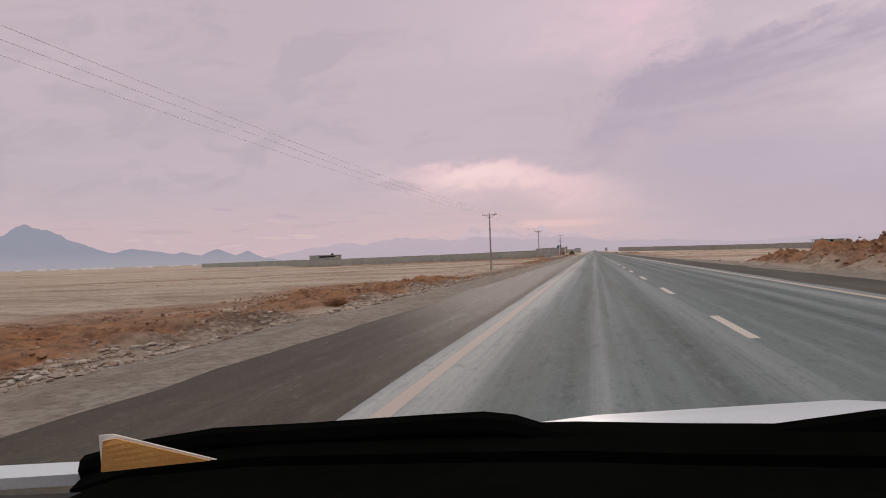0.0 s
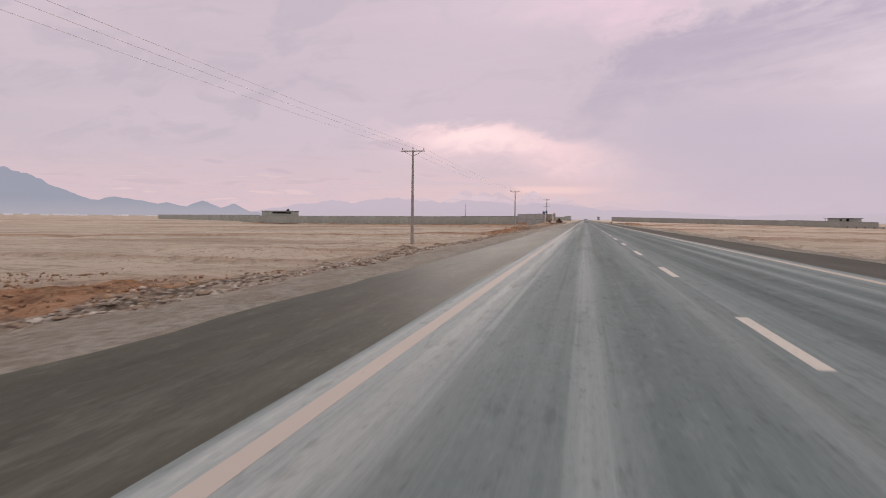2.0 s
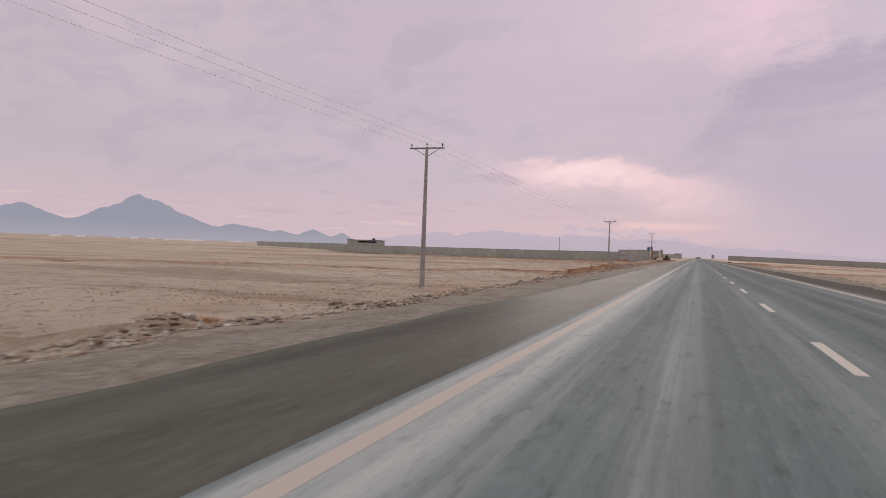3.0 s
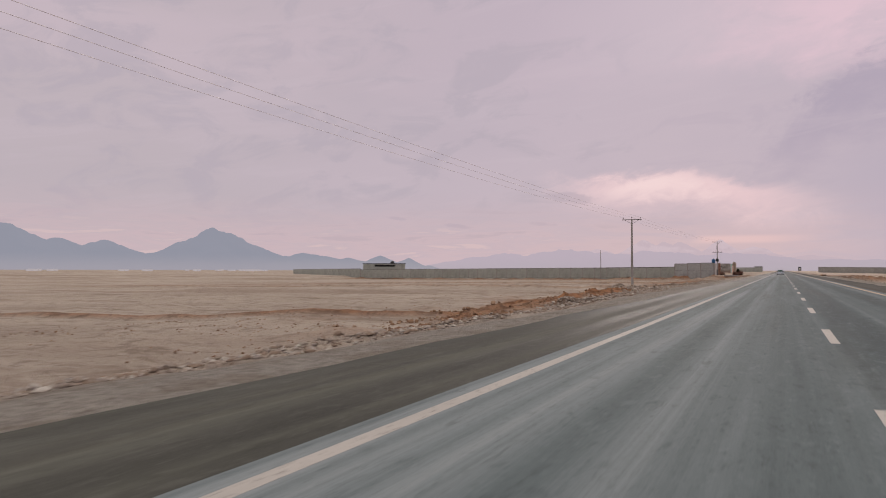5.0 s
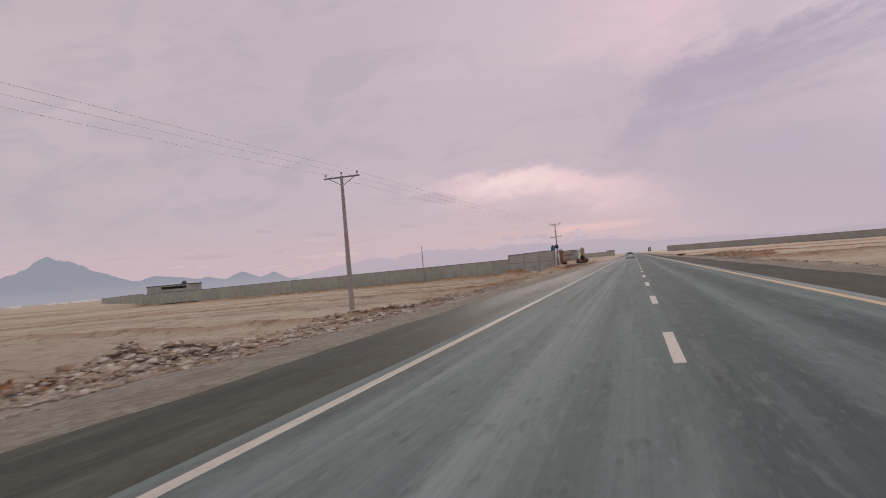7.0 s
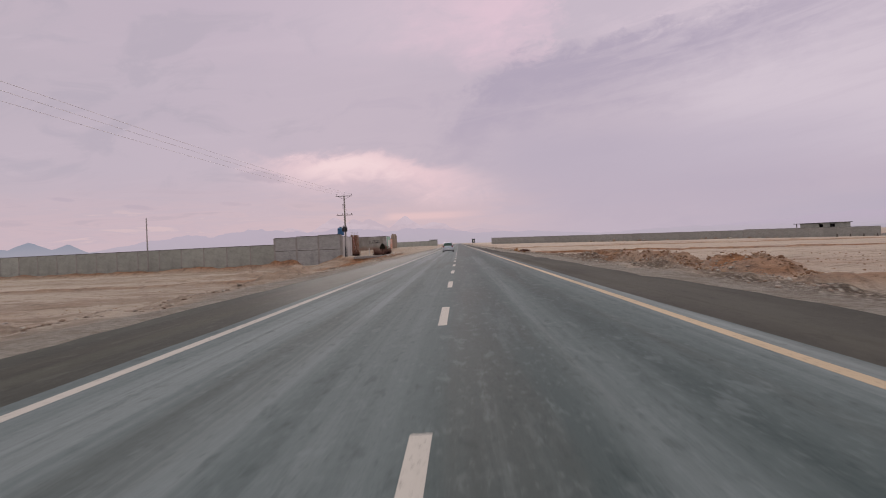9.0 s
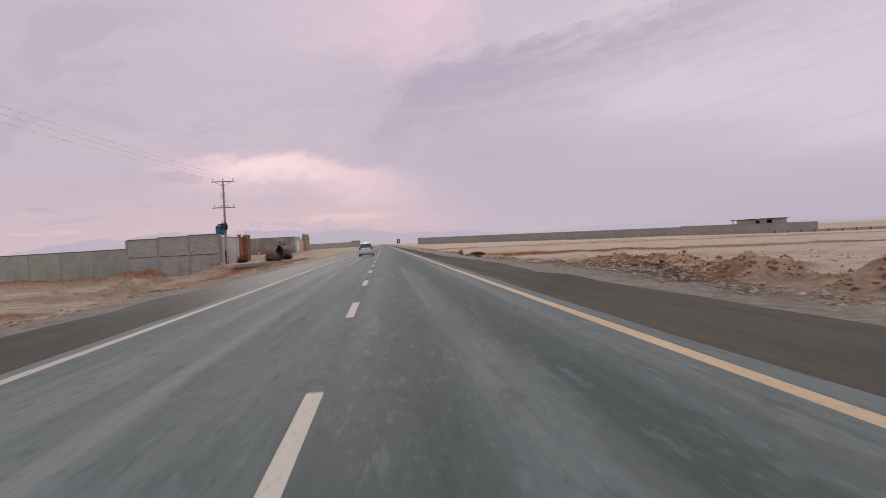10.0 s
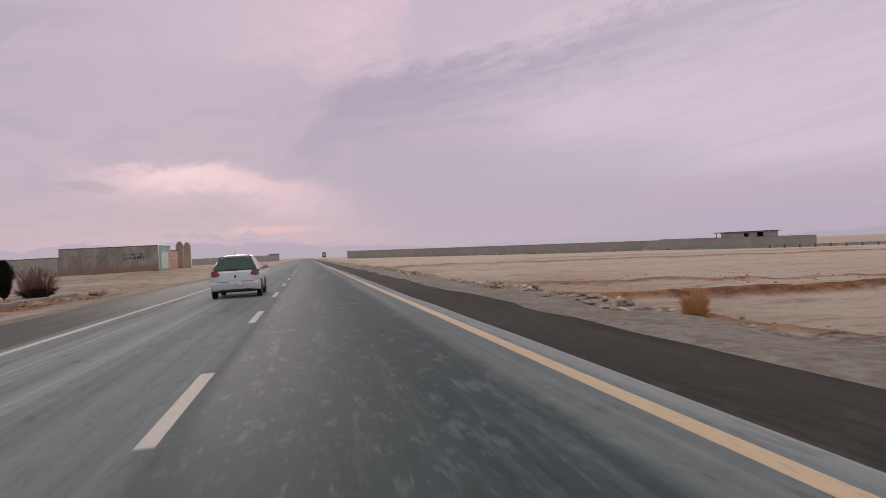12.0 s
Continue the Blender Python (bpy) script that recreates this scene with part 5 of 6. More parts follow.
def dry_bush(name, x, y, r, h, n, mat, label, seed, fan=False):
    """A bush of bare twigs that fork once."""
    rnd = random.Random(seed)
    verts, faces = [], []

    def twig(a, b, ra, rb):
        d = (b - a).normalized()
        u = d.orthogonal().normalized()
        v = d.cross(u)
        k = len(verts)
        for p, q in ((a, ra), (b, rb)):
            for j in range(3):
                t = j * 2.0944
                verts.append(p + u * (q * math.cos(t)) + v * (q * math.sin(t)))
        for j in range(3):
            faces.append((k + j, k + (j + 1) % 3, k + 3 + (j + 1) % 3, k + 3 + j))
    low = 0
    for i in range(n if fan else 0):
        # a thicket: many feet, dense and dark low down, thin rods standing out of it
        if i == int(n * 0.6):
            low = len(faces)
        a, q = rnd.uniform(0, 6.283), rnd.random() ** 0.5
        foot = Vector((math.cos(a) * q * 0.55 * r, math.sin(a) * q * 0.55 * r, 0.0))
        lean = a + rnd.uniform(-0.7, 0.7)
        tall = h * (rnd.uniform(0.16, 0.42) if not low else rnd.uniform(0.45, 1.0)) * (1 - 0.25 * q)
        go = rnd.uniform(0.2, 0.65) * r * (0.3 + q)
        mid = foot + Vector((math.cos(lean) * go * 0.45, math.sin(lean) * go * 0.45, tall * 0.5))
        tip = foot + Vector((math.cos(lean) * go, math.sin(lean) * go, tall))
        twig(foot, mid, 0.012, 0.008)
        for _ in range(3):
            end = tip + Vector((rnd.uniform(-1, 1), rnd.uniform(-1, 1), rnd.uniform(-0.9, 0.3))) * 0.2 * r
            end.z = max(end.z, 0.04)
            twig(mid, end, 0.008, 0.0035)
    for _ in range(0 if fan else n):
        a = rnd.uniform(0, 6.283)
        out = rnd.uniform(0.1, 1.0) ** 0.6
        up = math.sqrt(max(0.05, 1 - (out * 0.9) ** 2)) * rnd.uniform(0.55, 1.05)
        tip = Vector((math.cos(a) * out * r, math.sin(a) * out * r, up * h))
        foot = Vector((math.cos(a) * 0.12 * r, math.sin(a) * 0.12 * r, 0.0))
        mid = foot.lerp(tip, rnd.uniform(0.4, 0.6)) + Vector((rnd.uniform(-1, 1), rnd.uniform(-1, 1), rnd.uniform(0, 1))) * 0.12 * r
        twig(foot, mid, 0.011, 0.007)
        for _ in range(3):
            end = tip + Vector((rnd.uniform(-1, 1), rnd.uniform(-1, 1), rnd.uniform(-0.6, 0.6))) * 0.24 * r
            end.z = max(end.z, 0.03)
            twig(mid, end, 0.007, 0.0035)
    top = empty(name, Matrix.Translation((x, y, ground_z(x, y) - 0.02)), label=label, category="bush")
    mesh = from_arrays("brushwood", [tuple(v) for v in verts], faces, mat, smooth=False)
    if fan and mat is TWIG:
        mesh.materials.append(TWIG_DARK)
        for poly in mesh.polygons[:low]:
            poly.material_index = 1
    tw = new("brushwood", mesh)
    tw.parent = top
    return top


dry_bush("tumbleweed", -10.92, 22.45, 0.38, 0.55, 420, TWIG_BROWN, "round dry straw-brown bush on stony verge", 1, True)
dry_bush("tumbleweed", 7.95, 315.1, 0.27, 0.66, 280, TWIG_PALE, "upright rusty straw bush on the verge", 2, True)
dry_bush("tumbleweed", 7.65, 307.6, 0.13, 0.22, 200, TWIG_PALE, "small dry straw bush on the verge", 3)
dry_bush("tumbleweed", 7.6, 301.3, 0.13, 0.22, 120, TWIG_BROWN, "small dry brown bush on the verge", 4)
dry_bush("tumbleweed", 7.45, 299.6, 0.24, 0.14, 160, TWIG_BROWN, "low dark dry bush on the verge", 5)
dry_bush("brush_heap", 7.95, 303.7, 0.6, 0.3, 420, TWIG, "heap of dark dry brushwood on the verge", 15)
dry_bush("tumbleweed", -12.2, 86.0, 0.5, 0.3, 260, TWIG_PALE, "low dry bush beside field stones", 6)
dry_bush("scrub_bush", -16.3, 334.2, 0.62, 1.25, 420, TWIG, "bare dark brown thorn bush by a wall", 7, True)
dry_bush("scrub_bush", -11.95, 331.8, 0.62, 1.4, 360, TWIG, "bare reddish brown bush before a red gate", 8, True)
dry_bush("scrub_bush", -12.15, 341.0, 0.85, 1.9, 480, TWIG, "bare reddish brown bush on a bank", 9, True)
dry_bush("scrub_bush", -13.1, 334.6, 0.55, 1.5, 330, TWIG, "bare brown bush beside a dark evergreen", 10, True)


def cypress(x, y, h, r, seed, label):
    """A small dark evergreen: a stem, limbs, and many short sprays with gaps."""
    rnd = random.Random(seed)
    top = empty("evergreen_shrub", Matrix.Translation((x, y, ground_z(x, y))), label=label, category="shrub")
    stem = bmesh.new()
    rod(stem, (0, 0, -0.1), (0.03, 0.02, h * 0.85), 0.05, 0.012, 7)
    for i in range(14):
        a, z = rnd.uniform(0, 6.28), h * rnd.uniform(0.1, 0.75)
        rod(stem, (0, 0, z), (math.cos(a) * r * 0.6, math.sin(a) * r * 0.6, z + 0.35), 0.014, 0.006, 5)
    part("trunk", stem, TWIG, top)
    verts, faces = [], []
    for _ in range(6200):
        t = rnd.random()
        a = rnd.uniform(0, 6.283)
        lump = 0.88 + 0.14 * math.sin(3 * a + t * 9) + 0.08 * math.sin(5 * a - t * 14)
        swell = 0.18 + 0.82 * (t / 0.58) ** 0.8 if t < 0.58 else 1.0 - ((t - 0.58) / 0.42) ** 1.7 * 0.85
        width = r * swell * lump * rnd.uniform(0.1, 1.12)
        p = Vector((math.cos(a) * width, math.sin(a) * width, 0.14 + t * h * 0.9))
        d = Vector((math.cos(a) * 0.5, math.sin(a) * 0.5, 1)) + Vector((rnd.uniform(-.5, .5), rnd.uniform(-.5, .5), rnd.uniform(-.3, .3)))
        d = d.normalized() * rnd.uniform(0.07, 0.24)
        u = d.orthogonal().normalized() * rnd.uniform(0.010, 0.018)
        k = len(verts)
        verts += [tuple(p - u), tuple(p + d), tuple(p + u), tuple(p + d * 0.4 + d.cross(u).normalized() * 0.03)]
        faces += [(k, k + 1, k + 3), (k + 3, k + 1, k + 2)]
    crown = new("crown", from_arrays("crown", verts, faces, LEAF, smooth=False))
    crown.parent = top


cypress(-12.45, 338.1, 1.8, 0.42, 21, "dark slim evergreen shrub on bare earth")
for (ax, ay), (bx, by) in (((-15.0, 323.3), (-11.5, 331.3)), ((-11.48, 331.4), (-11.15, 343.5))):
    run = math.hypot(bx - ax, by - ay)
    n = int(run / 0.9)
    for i in range(n):
        t = (i + 0.5) / n
        stone = part("kerb_stone", box(bmesh.new(), -run / n / 2 + 0.01, run / n / 2 - 0.01, -0.13, 0.13, -0.35, 0.0, 0.02), CONCRETE)
        wob = math.sin(i * 2.7) * 0.02
        stone.matrix_world = Matrix.Translation((ax + (bx - ax) * t, ay + (by - ay) * t, -0.10 + wob)) @ Matrix.Rotation(math.atan2(by - ay, bx - ax) + wob, 4, "Z")
        tagged(stone, "weathered concrete kerb stone edging an earth yard", "kerb stone", "kerb stones before the gate")
stake = empty("marker_post", Matrix.Translation((-13.9, 332.0, -0.2)), label="short pale post standing before a red gate", category="post")
part("shaft", box(bmesh.new(), -0.06, 0.06, -0.06, 0.06, -0.3, 1.25, 0.015), PLASTER, stake)


# ---------------------------------------------------------------- cars
def car_paint():
    m, k = material("silver_white_paint")
    at = k.add("ShaderNodeTexCoord").outputs["Object"]
    flake = k.noise(at, 300.0, 2.0, 0.6)
    dust = k.noise(at, 3.0, 5.0, 0.6)
    sep = k.add("ShaderNodeSeparateXYZ", (at,)).outputs
    colour = k.mix(k.math("MULTIPLY", k.span(flake, 0.4, 0.7), 0.25), rgb(0.56, 0.635, 0.70), rgb(0.48, 0.545, 0.605))
    film = k.math("MULTIPLY", k.span(sep[2], 0.75, 0.25), k.span(dust, 0.3, 0.65, 0.35, 0.8))
    colour = k.mix(film, colour, rgb(0.40, 0.39, 0.385))
    finish(k, colour, k.span(dust, 0.3, 0.7, 0.36, 0.5), flake, 0.0005, 0.1, 0.25)
    return m


PAINT = car_paint()
RUBBER = plain("black_rubber", (0.018, 0.018, 0.019), None, 6.0, 0.75, 0.002)
TRIM = plain("black_plastic", (0.022, 0.022, 0.024), (0.03, 0.03, 0.032), 6.0, 0.6, 0.001)
DASH = plain("dark_dashboard_vinyl", (0.003, 0.0034, 0.0033), (0.004, 0.0045, 0.0044), 6.0, 1.0, 0.001, spec=0.0)
BEIGE = plain("beige_pillar_trim", (0.50, 0.38, 0.28), (0.42, 0.31, 0.23), 5.0, 0.8, 0.001)
RIM = plain("dusty_alloy", (0.34, 0.33, 0.33), (0.25, 0.24, 0.24), 6.0, 0.4, 0.001, metal=0.8)
CHROME = plain("dull_chrome", (0.5, 0.5, 0.5), None, 8.0, 0.2, 0.0005, metal=1.0)
REDLAMP = plain("red_lamp_glass", (0.26, 0.018, 0.018), (0.16, 0.012, 0.014), 7.0, 0.2, 0.001, coat=0.6)
CLEARLAMP = plain("clear_lamp_glass", (0.6, 0.58, 0.58), None, 9.0, 0.15, 0.001, coat=0.5)
AMBER = plain("amber_sticker", (0.60, 0.29, 0.075), (0.66, 0.36, 0.12), 30.0, 0.6, 0.0005)
PLATE = plain("plate_white", (0.80, 0.78, 0.76), None, 9.0, 0.5, 0.0005)
TINT = plain("tinted_glass", (0.008, 0.038, 0.037), (0.016, 0.060, 0.058), 2.0, 0.06, 0.0, spec=0.4)


def sheet(points, thick):
    """A panel between four corners, thickened inwards."""
    bm = bmesh.new()
    p = [Vector(q) for q in points]
    n = (p[1] - p[0]).cross(p[3] - p[0]).normalized() * thick
    rows = 6
    grid = []
    for i in range(rows + 1):
        t = i / rows
        grid.append([p[0].lerp(p[3], t), p[1].lerp(p[2], t)])
    outer = [[bm.verts.new(v) for v in r] for r in grid]
    inner = [[bm.verts.new(v - n) for v in r] for r in grid]
    for i in range(rows):
        bm.faces.new((outer[i][0], outer[i][1], outer[i + 1][1], outer[i + 1][0]))
        bm.faces.new((inner[i][1], inner[i][0], inner[i + 1][0], inner[i + 1][1]))
        bm.faces.new((outer[i][0], outer[i + 1][0], inner[i + 1][0], inner[i][0]))
        bm.faces.new((outer[i + 1][1], outer[i][1], inner[i][1], inner[i + 1][1]))
    bm.faces.new((outer[0][1], outer[0][0], inner[0][0], inner[0][1]))
    bm.faces.new((outer[-1][0], outer[-1][1], inner[-1][1], inner[-1][0]))
    return bm


def loft(rings, close=True):
    """A skin over rings of points, capped at both ends."""
    bm = bmesh.new()
    vs = [[bm.verts.new(p) for p in r] for r in rings]
    n = len(rings[0])
    for a, b in zip(vs, vs[1:]):
        for j in range(n if close else n - 1):
            bm.faces.new((a[j], a[(j + 1) % n], b[(j + 1) % n], b[j]))
    if close:
        bm.faces.new(vs[0][::-1])
        bm.faces.new(vs[-1])
    return bm


def body_ring(y, w, zb, zt, crown):
    half = [(w * 0.90, zb), (w * 0.985, zb + 0.10), (w, zb + 0.28), (w * 0.995, zt - 0.16), (w * 0.965, zt - 0.05), (w * 0.90, zt), (w * 0.5, zt + crown * 0.62)]
    pts = [(x, y, z) for x, z in half] + [(0, y, zt + crown)] + [(-x, y, z) for x, z in reversed(half)]
    return pts


def wheel(parent, x, y, side):
    w = empty("wheel", Matrix())
    w.parent = parent
    w.matrix_basis = Matrix.Translation((x, y, 0.295))
    bm = bmesh.new()
    prof = [(0.19, -0.085), (0.262, -0.09), (0.288, -0.07), (0.295, -0.04), (0.295, 0.04), (0.288, 0.07), (0.262, 0.09), (0.19, 0.085)]
    rings = [[(o, r * math.cos(a), r * math.sin(a)) for r, o in prof] for a in (i * math.tau / 28 for i in range(28))]
    vs = [[bm.verts.new(p) for p in r] for r in rings]
    for i in range(28):
        a, b = vs[i], vs[(i + 1) % 28]
        for j in range(8):
            bm.faces.new((a[j], b[j], b[(j + 1) % 8], a[(j + 1) % 8]))
    part("tyre", bm, RUBBER, w, smooth=True)
    bm = rod(bmesh.new(), (side * 0.02, 0, 0), (side * 0.05, 0, 0), 0.19, 0.185, 24)
    for i in range(6):
        a = i * math.tau / 6
        rod(bm, (side * 0.055, 0, 0), (side * 0.06, 0.17 * math.cos(a), 0.17 * math.sin(a)), 0.03, 0.02, 6)
    rod(bm, (side * 0.05, 0, 0), (side * 0.075, 0, 0), 0.05, 0.04, 12)
    part("rim", bm, RIM, w)


def hatchback(name, x, y, label, closed=True):
    """A small five-door hatchback; its rear bumper is at y, it heads along the road."""
    top = empty(name, Matrix.Translation((x, y, x * CROSS)) @ Matrix.Rotation(-math.atan(CROSS), 4, "Y"), label=label, category="car")
    spec = [(0.035, 0.70, 0.40, 0.86, 0.015), (0.07, 0.765, 0.33, 0.93, 0.018), (0.20, 0.805, 0.28, 0.955, 0.018), (0.45, 0.825, 0.24, 0.955, 0.01), (0.95, 0.83, 0.22, 0.945, 0.0), (1.7, 0.83, 0.22, 0.93, 0.0),
            (2.35, 0.825, 0.22, 0.92, 0.0), (2.62, 0.815, 0.22, 0.89, 0.05), (2.95, 0.80, 0.23, 0.845, 0.065), (3.25, 0.775, 0.25, 0.785, 0.065), (3.45, 0.72, 0.27, 0.72, 0.055), (3.58, 0.64, 0.32, 0.66, 0.03), (3.64, 0.55, 0.40, 0.58, 0.01)]
    part("body", loft([body_ring(*s) for s in spec]), PAINT, top, smooth=True)
    part("cabin_tub", box(bmesh.new(), -0.70, 0.70, 0.25, 2.3, 0.80, 0.958, 0.02), TRIM, top)
    # rear bumper, its dark lower lip and the hatch
    bump = [(-0.035, 0.62, 0.34, 0.50, 0.0), (-0.03, 0.70, 0.30, 0.535, 0.0), (0.04, 0.79, 0.27, 0.56, 0.0), (0.30, 0.838, 0.25, 0.56, 0.0)]
    part("rear_bumper", loft([[(w, yy, zb), (w, yy, zt - 0.03), (w * 0.95, yy, zt), (-w * 0.95, yy, zt), (-w, yy, zt - 0.03), (-w, yy, zb)] for yy, w, zb, zt, _ in bump]), PAINT, top)
    part("bumper_lip", box(bmesh.new(), -0.55, 0.55, -0.04, 0.05, 0.245, 0.325, 0.02), TRIM, top)
    part("number_plate", box(bmesh.new(), -0.19, 0.19, -0.056, -0.045, 0.435, 0.55, 0.004), PLATE, top, "white number plate")
    for i in range(6):
        part("plate_bar", box(bmesh.new(), -0.135 + i * 0.047, -0.118 + i * 0.047, -0.0595, -0.0565, 0.465, 0.505), TRIM, top)
    part("plate_recess", box(bmesh.new(), -0.24, 0.24, -0.0445, 0.02, 0.415, 0.572, 0.01), PAINT, top)
    part("emblem", box(bmesh.new(), -0.028, 0.028, 0.012, 0.045, 0.70, 0.80, 0.012), TRIM, top)
    part("hatch_seam", box(bmesh.new(), -0.6, 0.6, 0.018, 0.06, 0.562, 0.572), TRIM, top)
    for s in (-1, 1):
        lamp = loft([[(s * 0.515, 0.020, 0.80), (s * 0.535, 0.028, 0.885), (s * 0.535, 0.10, 0.89), (s * 0.515, 0.10, 0.80)],
                     [(s * 0.60, 0.016, 0.765), (s * 0.60, 0.028, 0.945), (s * 0.60, 0.12, 0.95), (s * 0.60, 0.12, 0.76)],
                     [(s * 0.72, 0.024, 0.755), (s * 0.71, 0.036, 0.972), (s * 0.71, 0.15, 0.975), (s * 0.72, 0.15, 0.75)],
                     [(s * 0.802, 0.11, 0.775), (s * 0.795, 0.125, 0.955), (s * 0.785, 0.22, 0.955), (s * 0.785, 0.22, 0.775)]])
        bmesh.ops.recalc_face_normals(lamp, faces=lamp.faces)
        part("tail_lamp", lamp, REDLAMP, top, "red tail lamp")
        part("head_lamp", box(bmesh.new(), min(s * 0.42, s * 0.66), max(s * 0.42, s * 0.66), 3.42, 3.57, 0.56, 0.68, 0.04), CLEARLAMP, top)
        # pillars and side glass, from the back to the front
        c = [(s * 0.737, 0.085, 0.955), (s * 0.80, 0.30, 0.945), (s * 0.565, 0.62, 1.42), (s * 0.532, 0.40, 1.425)]
        d = [(s * 0.80, 0.302, 0.945), (s * 0.80, 1.18, 0.935), (s * 0.56, 1.12, 1.43), (s * 0.565, 0.622, 1.42)]
        e = [(s * 0.80, 1.182, 0.935), (s * 0.80, 1.27, 0.934), (s * 0.56, 1.20, 1.43), (s * 0.56, 1.122, 1.43)]
        f = [(s * 0.80, 1.272, 0.934), (s * 0.785, 2.28, 0.925), (s * 0.555, 1.60, 1.42), (s * 0.56, 1.202, 1.43)]
        a = [(s * 0.785, 2.282, 0.925), (s * 0.755, 2.46, 0.93), (s * 0.525, 1.70, 1.425), (s * 0.555, 1.602, 1.42)]
        for nm, q, mt, th in (("rear_pillar", c, PAINT, 0.05), ("rear_side_window", d, TINT, 0.006), ("middle_pillar", e, TRIM, 0.04), ("front_side_window", f, TINT, 0.006), ("front_pillar", a, PAINT, 0.05)):
            part(nm, sheet(q if s > 0 else [q[1], q[0], q[3], q[2]], th), mt, top)
        part("wheel_arch", rod(bmesh.new(), (s * 0.80, 0.60, 0.30), (s * 0.838, 0.60, 0.30), 0.345, 0.34, 28), TRIM, top)
        part("wheel_arch", rod(bmesh.new(), (s * 0.78, 2.97, 0.30), (s * 0.828, 2.97, 0.30), 0.345, 0.34, 28), TRIM, top)
        wheel(top, s * 0.765, 0.60, s)
        wheel(top, s * 0.75, 2.97, s)
        mirror = box(bmesh.new(), min(s * 0.84, s * 1.0), max(s * 0.84, s * 1.0), 2.06, 2.16, 0.955, 1.07, 0.025)
        box(mirror, min(s * 0.76, s * 0.86), max(s * 0.76, s * 0.86), 2.09, 2.14, 0.955, 0.985)
        mi = part("door_mirror", mirror, TRIM, top)
        part("mirror_glass", box(bmesh.new(), min(s * 0.855, s * 0.985), max(s * 0.855, s * 0.985), 2.05, 2.057, 0.97, 1.055, 0.002), CHROME, mi)
        for yy in (0.62 + 0.35, 1.95):
            part("door_handle", box(bmesh.new(), min(s * 0.822, s * 0.85), max(s * 0.822, s * 0.85), yy, yy + 0.14, 0.80, 0.825, 0.006), PAINT, top)
        part("sill_strip", box(bmesh.new(), min(s * 0.80, s * 0.845), max(s * 0.80, s * 0.845), 1.0, 2.55, 0.25, 0.31, 0.01), TRIM, top)
    roof = []
    for yy, w, z, cr in ((0.34, 0.48, 1.415, 0.02), (0.44, 0.53, 1.44, 0.035), (0.9, 0.565, 1.455, 0.045), (1.4, 0.56, 1.45, 0.045), (1.70, 0.535, 1.43, 0.035), (1.74, 0.52, 1.425, 0.03)):
        up = [(-w, z - 0.02), (-w * 0.93, z), (-w * 0.5, z + cr * 0.8), (0, z + cr), (w * 0.5, z + cr * 0.8), (w * 0.93, z), (w, z - 0.02)]
        roof.append([(px, yy, pz) for px, pz in up] + [(px * 0.97, yy, pz - 0.03) for px, pz in reversed(up)])
    part("roof", loft(roof), PAINT, top, smooth=False)
    part("roof_spoiler", box(bmesh.new(), -0.50, 0.50, 0.31, 0.42, 1.434, 1.462, 0.012), PAINT, top)
    part("rear_window", sheet([(-0.735, 0.074, 0.985), (0.735, 0.074, 0.985), (0.53, 0.375, 1.432), (-0.53, 0.375, 1.432)], 0.006), TINT, top)
    part("brake_light", box(bmesh.new(), -0.12, 0.12, 0.345, 0.385, 1.385, 1.41, 0.004), REDLAMP, top)
    bm = rod(bmesh.new(), (0.02, 0.06, 0.985), (-0.34, 0.10, 1.01), 0.012, 0.008, 6)
    rod(bm, (0.02, 0.04, 0.96), (0.02, 0.09, 0.985), 0.03, 0.025, 10)
    part("rear_wiper", bm, RUBBER, top)
    part("aerial", rod(bmesh.new(), (0, 0.55, 1.475), (0, 0.42, 1.66), 0.006, 0.003, 6), TRIM, top)
    part("exhaust", rod(bmesh.new(), (0.42, -0.03, 0.27), (0.42, 0.3, 0.27), 0.025, 0.025, 10), STEEL, top)
    part("underbody", box(bmesh.new(), -0.68, 0.68, 0.25, 3.4, 0.19, 0.30, 0.03), TRIM, top)
    if closed:
        part("windscreen", sheet([(0.755, 2.462, 0.93), (-0.755, 2.462, 0.93), (-0.525, 1.702, 1.425), (0.525, 1.702, 1.425)], 0.006), TINT, top)
    return top


hatchback("hatchback_car", -1.30, 328.3, "silver-white small hatchback car on the road, tail lamps unlit")

# the car that the view starts from, at its place at the start; its windscreen is open
own = hatchback("white_car", -1.54, -2.255, "white car with dark dashboard and parked wipers", closed=False)
own.scale = (1.1, 1.1, 1.1)
# the dash falls away under the view; its top follows the foot of the windscreen
across = [(-0.78, 0.950), (-0.72, 0.967), (-0.62, 0.977), (-0.48, 0.982), (-0.40, 0.984), (-0.33, 0.983), (-0.26, 0.983), (0.1, 0.985), (0.5, 0.985), (0.76, 0.970)]
dash = []
for yy, drop in ((1.72, 0.22), (1.90, 0.13), (2.10, 0.07), (2.30, 0.025), (2.42, 0.004), (2.47, 0.002), (2.475, 0.03)):
    dash.append([(px, yy, pz - drop) for px, pz in across] + [(px, yy, 0.70) for px, pz in reversed(across)])
part("dashboard", loft(dash), DASH, own, "near-black vinyl dashboard", smooth=False)
cowl = []
for yy, drop in ((2.48, -0.002), (2.50, -0.010), (2.53, -0.008), (2.60, 0.02), (2.68, 0.08)):
    cowl.append([(px * 0.99, yy, pz - drop) for px, pz in across] + [(px * 0.99, yy, 0.80) for px, pz in reversed(across)])
part("cowl", loft(cowl), DASH, own)


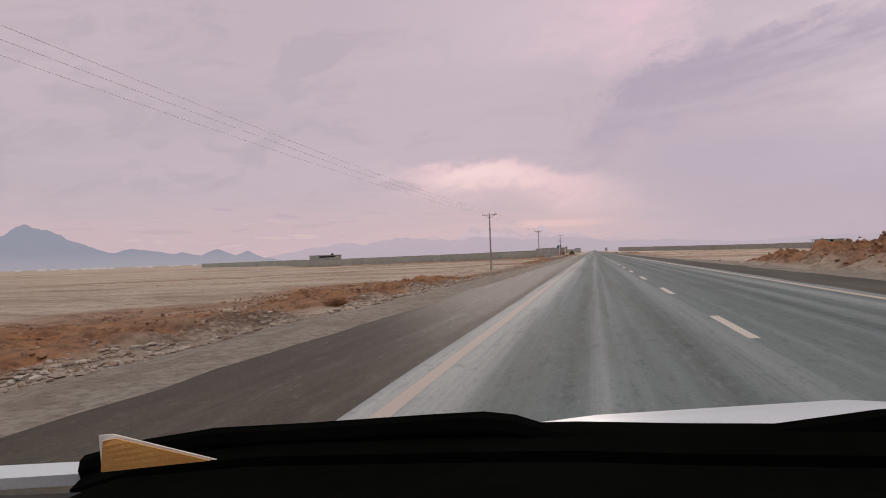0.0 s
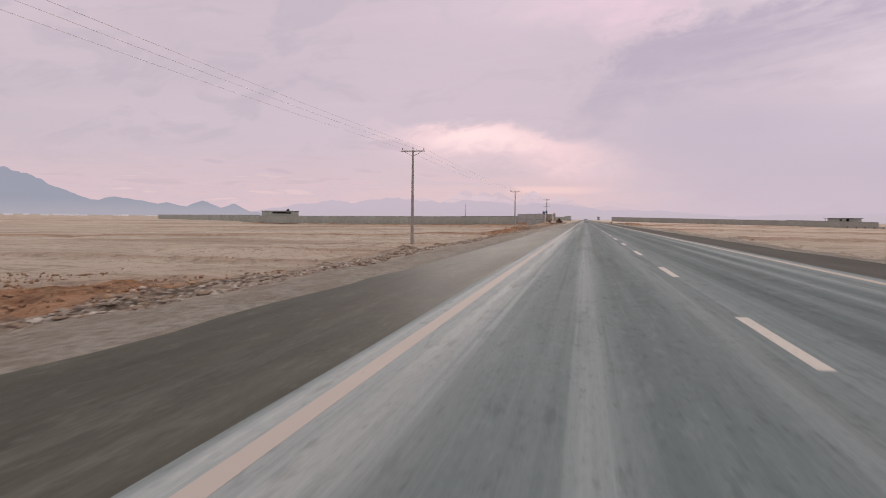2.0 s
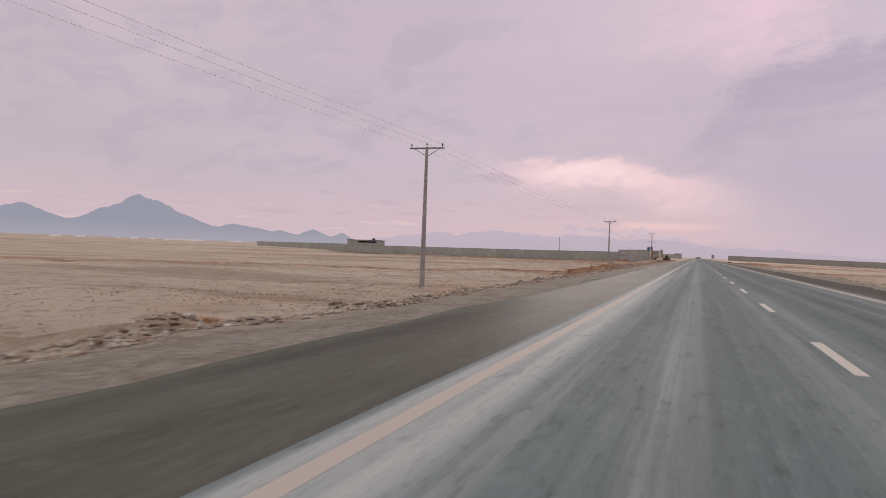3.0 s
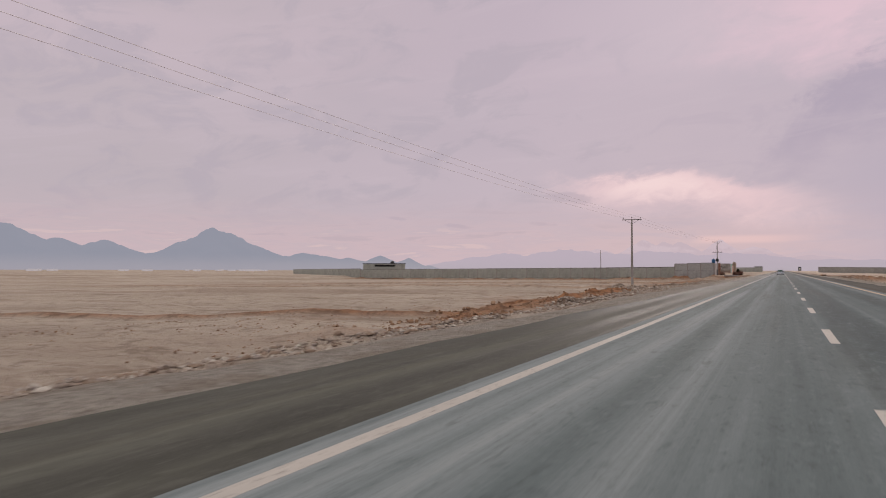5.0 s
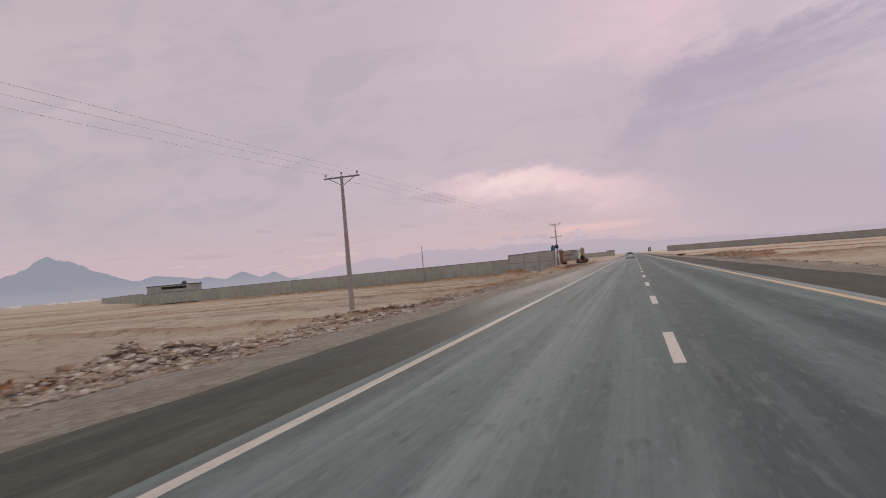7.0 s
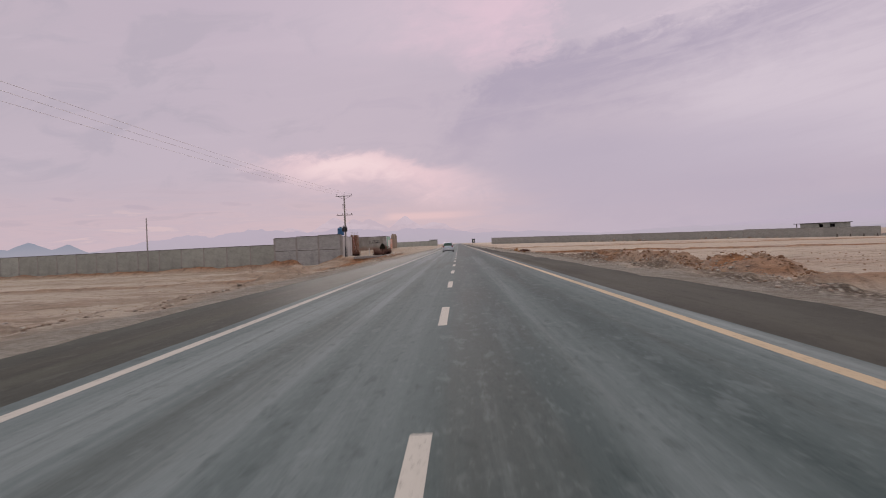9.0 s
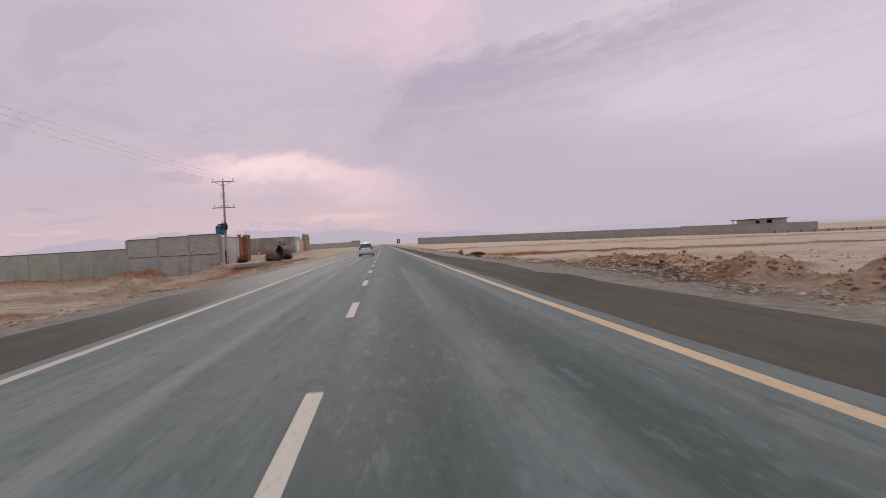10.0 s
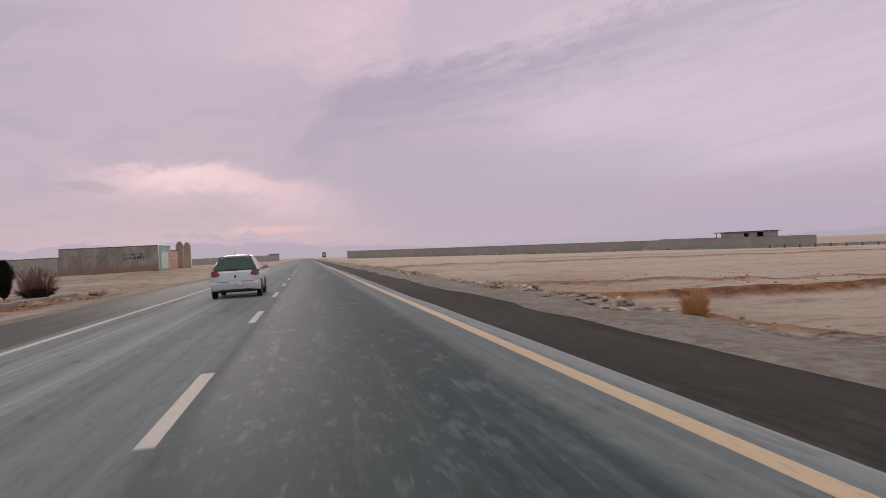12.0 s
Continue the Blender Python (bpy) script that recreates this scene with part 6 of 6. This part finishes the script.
def tube(line, wide, tall, sides=8):
    """A bent bar of oval section through the points of a line."""
    rings = []
    for p in line:
        rings.append([(p[0], p[1] + wide * math.cos(j * math.tau / sides), p[2] + tall * math.sin(j * math.tau / sides)) for j in range(sides)])
    bm = loft(rings)
    bmesh.ops.recalc_face_normals(bm, faces=bm.faces)
    return bm


for line, pivot in (([(-0.775, 2.50, 0.962), (-0.72, 2.50, 0.975), (-0.66, 2.50, 0.984), (-0.585, 2.50, 0.988), (-0.495, 2.50, 0.994), (-0.458, 2.50, 0.996), (-0.437, 2.50, 0.994), (-0.414, 2.50, 0.987), (-0.37, 2.50, 0.982), (-0.325, 2.51, 0.970)], (-0.36, 2.53, 0.955)),
                    ([(-0.335, 2.51, 0.972), (-0.31, 2.51, 0.979), (-0.28, 2.51, 0.985), (-0.214, 2.51, 0.995), (0.1, 2.51, 1.010), (0.40, 2.51, 1.005)], (-0.30, 2.54, 0.955))):
    wp = part("wiper_arm", tube([line[-3], line[-2], pivot] if line[0][0] < -0.5 else [line[2], line[1], pivot], 0.010, 0.008), DASH, own)
    part("wiper_blade", tube(line, 0.008, 0.010), DASH, wp)
part("fender_corner", sheet([(-0.90, 2.49, 0.9515), (-0.765, 2.50, 0.9585), (-0.765, 2.52, 0.9625), (-0.90, 2.51, 0.957)], 0.01), PAINT, own)
part("pillar_foot", sheet([(-0.90, 2.44, 0.900), (-0.757, 2.44, 0.905), (-0.762, 2.44, 0.936), (-0.90, 2.44, 0.947)], 0.01), BEIGE, own, "beige foot of the windscreen pillar")
part("screen_seal", tube([(-0.90, 2.45, 0.952), (-0.80, 2.455, 0.950), (-0.74, 2.46, 0.952)], 0.008, 0.006), RUBBER, own)
rim = part("sticker", sheet([(-0.6335, 2.350, 1.0095), (-0.5742, 2.361, 1.0136), (-0.628, 2.3525, 1.0285), (-0.6345, 2.350, 1.0285)], 0.001), PLATE, own, "amber triangular sticker in the windscreen corner")
part("sticker_face", sheet([(-0.6325, 2.348, 1.0102), (-0.5765, 2.3585, 1.0138), (-0.625, 2.3505, 1.0268), (-0.6305, 2.348, 1.0262)], 0.001), AMBER, rim)
part("pillar_trim", sheet([(-0.94, 2.10, 0.95), (-0.80, 2.36, 0.985), (-0.62, 1.70, 1.39), (-0.66, 1.60, 1.39)], 0.02), BEIGE, own, "beige windscreen pillar trim")
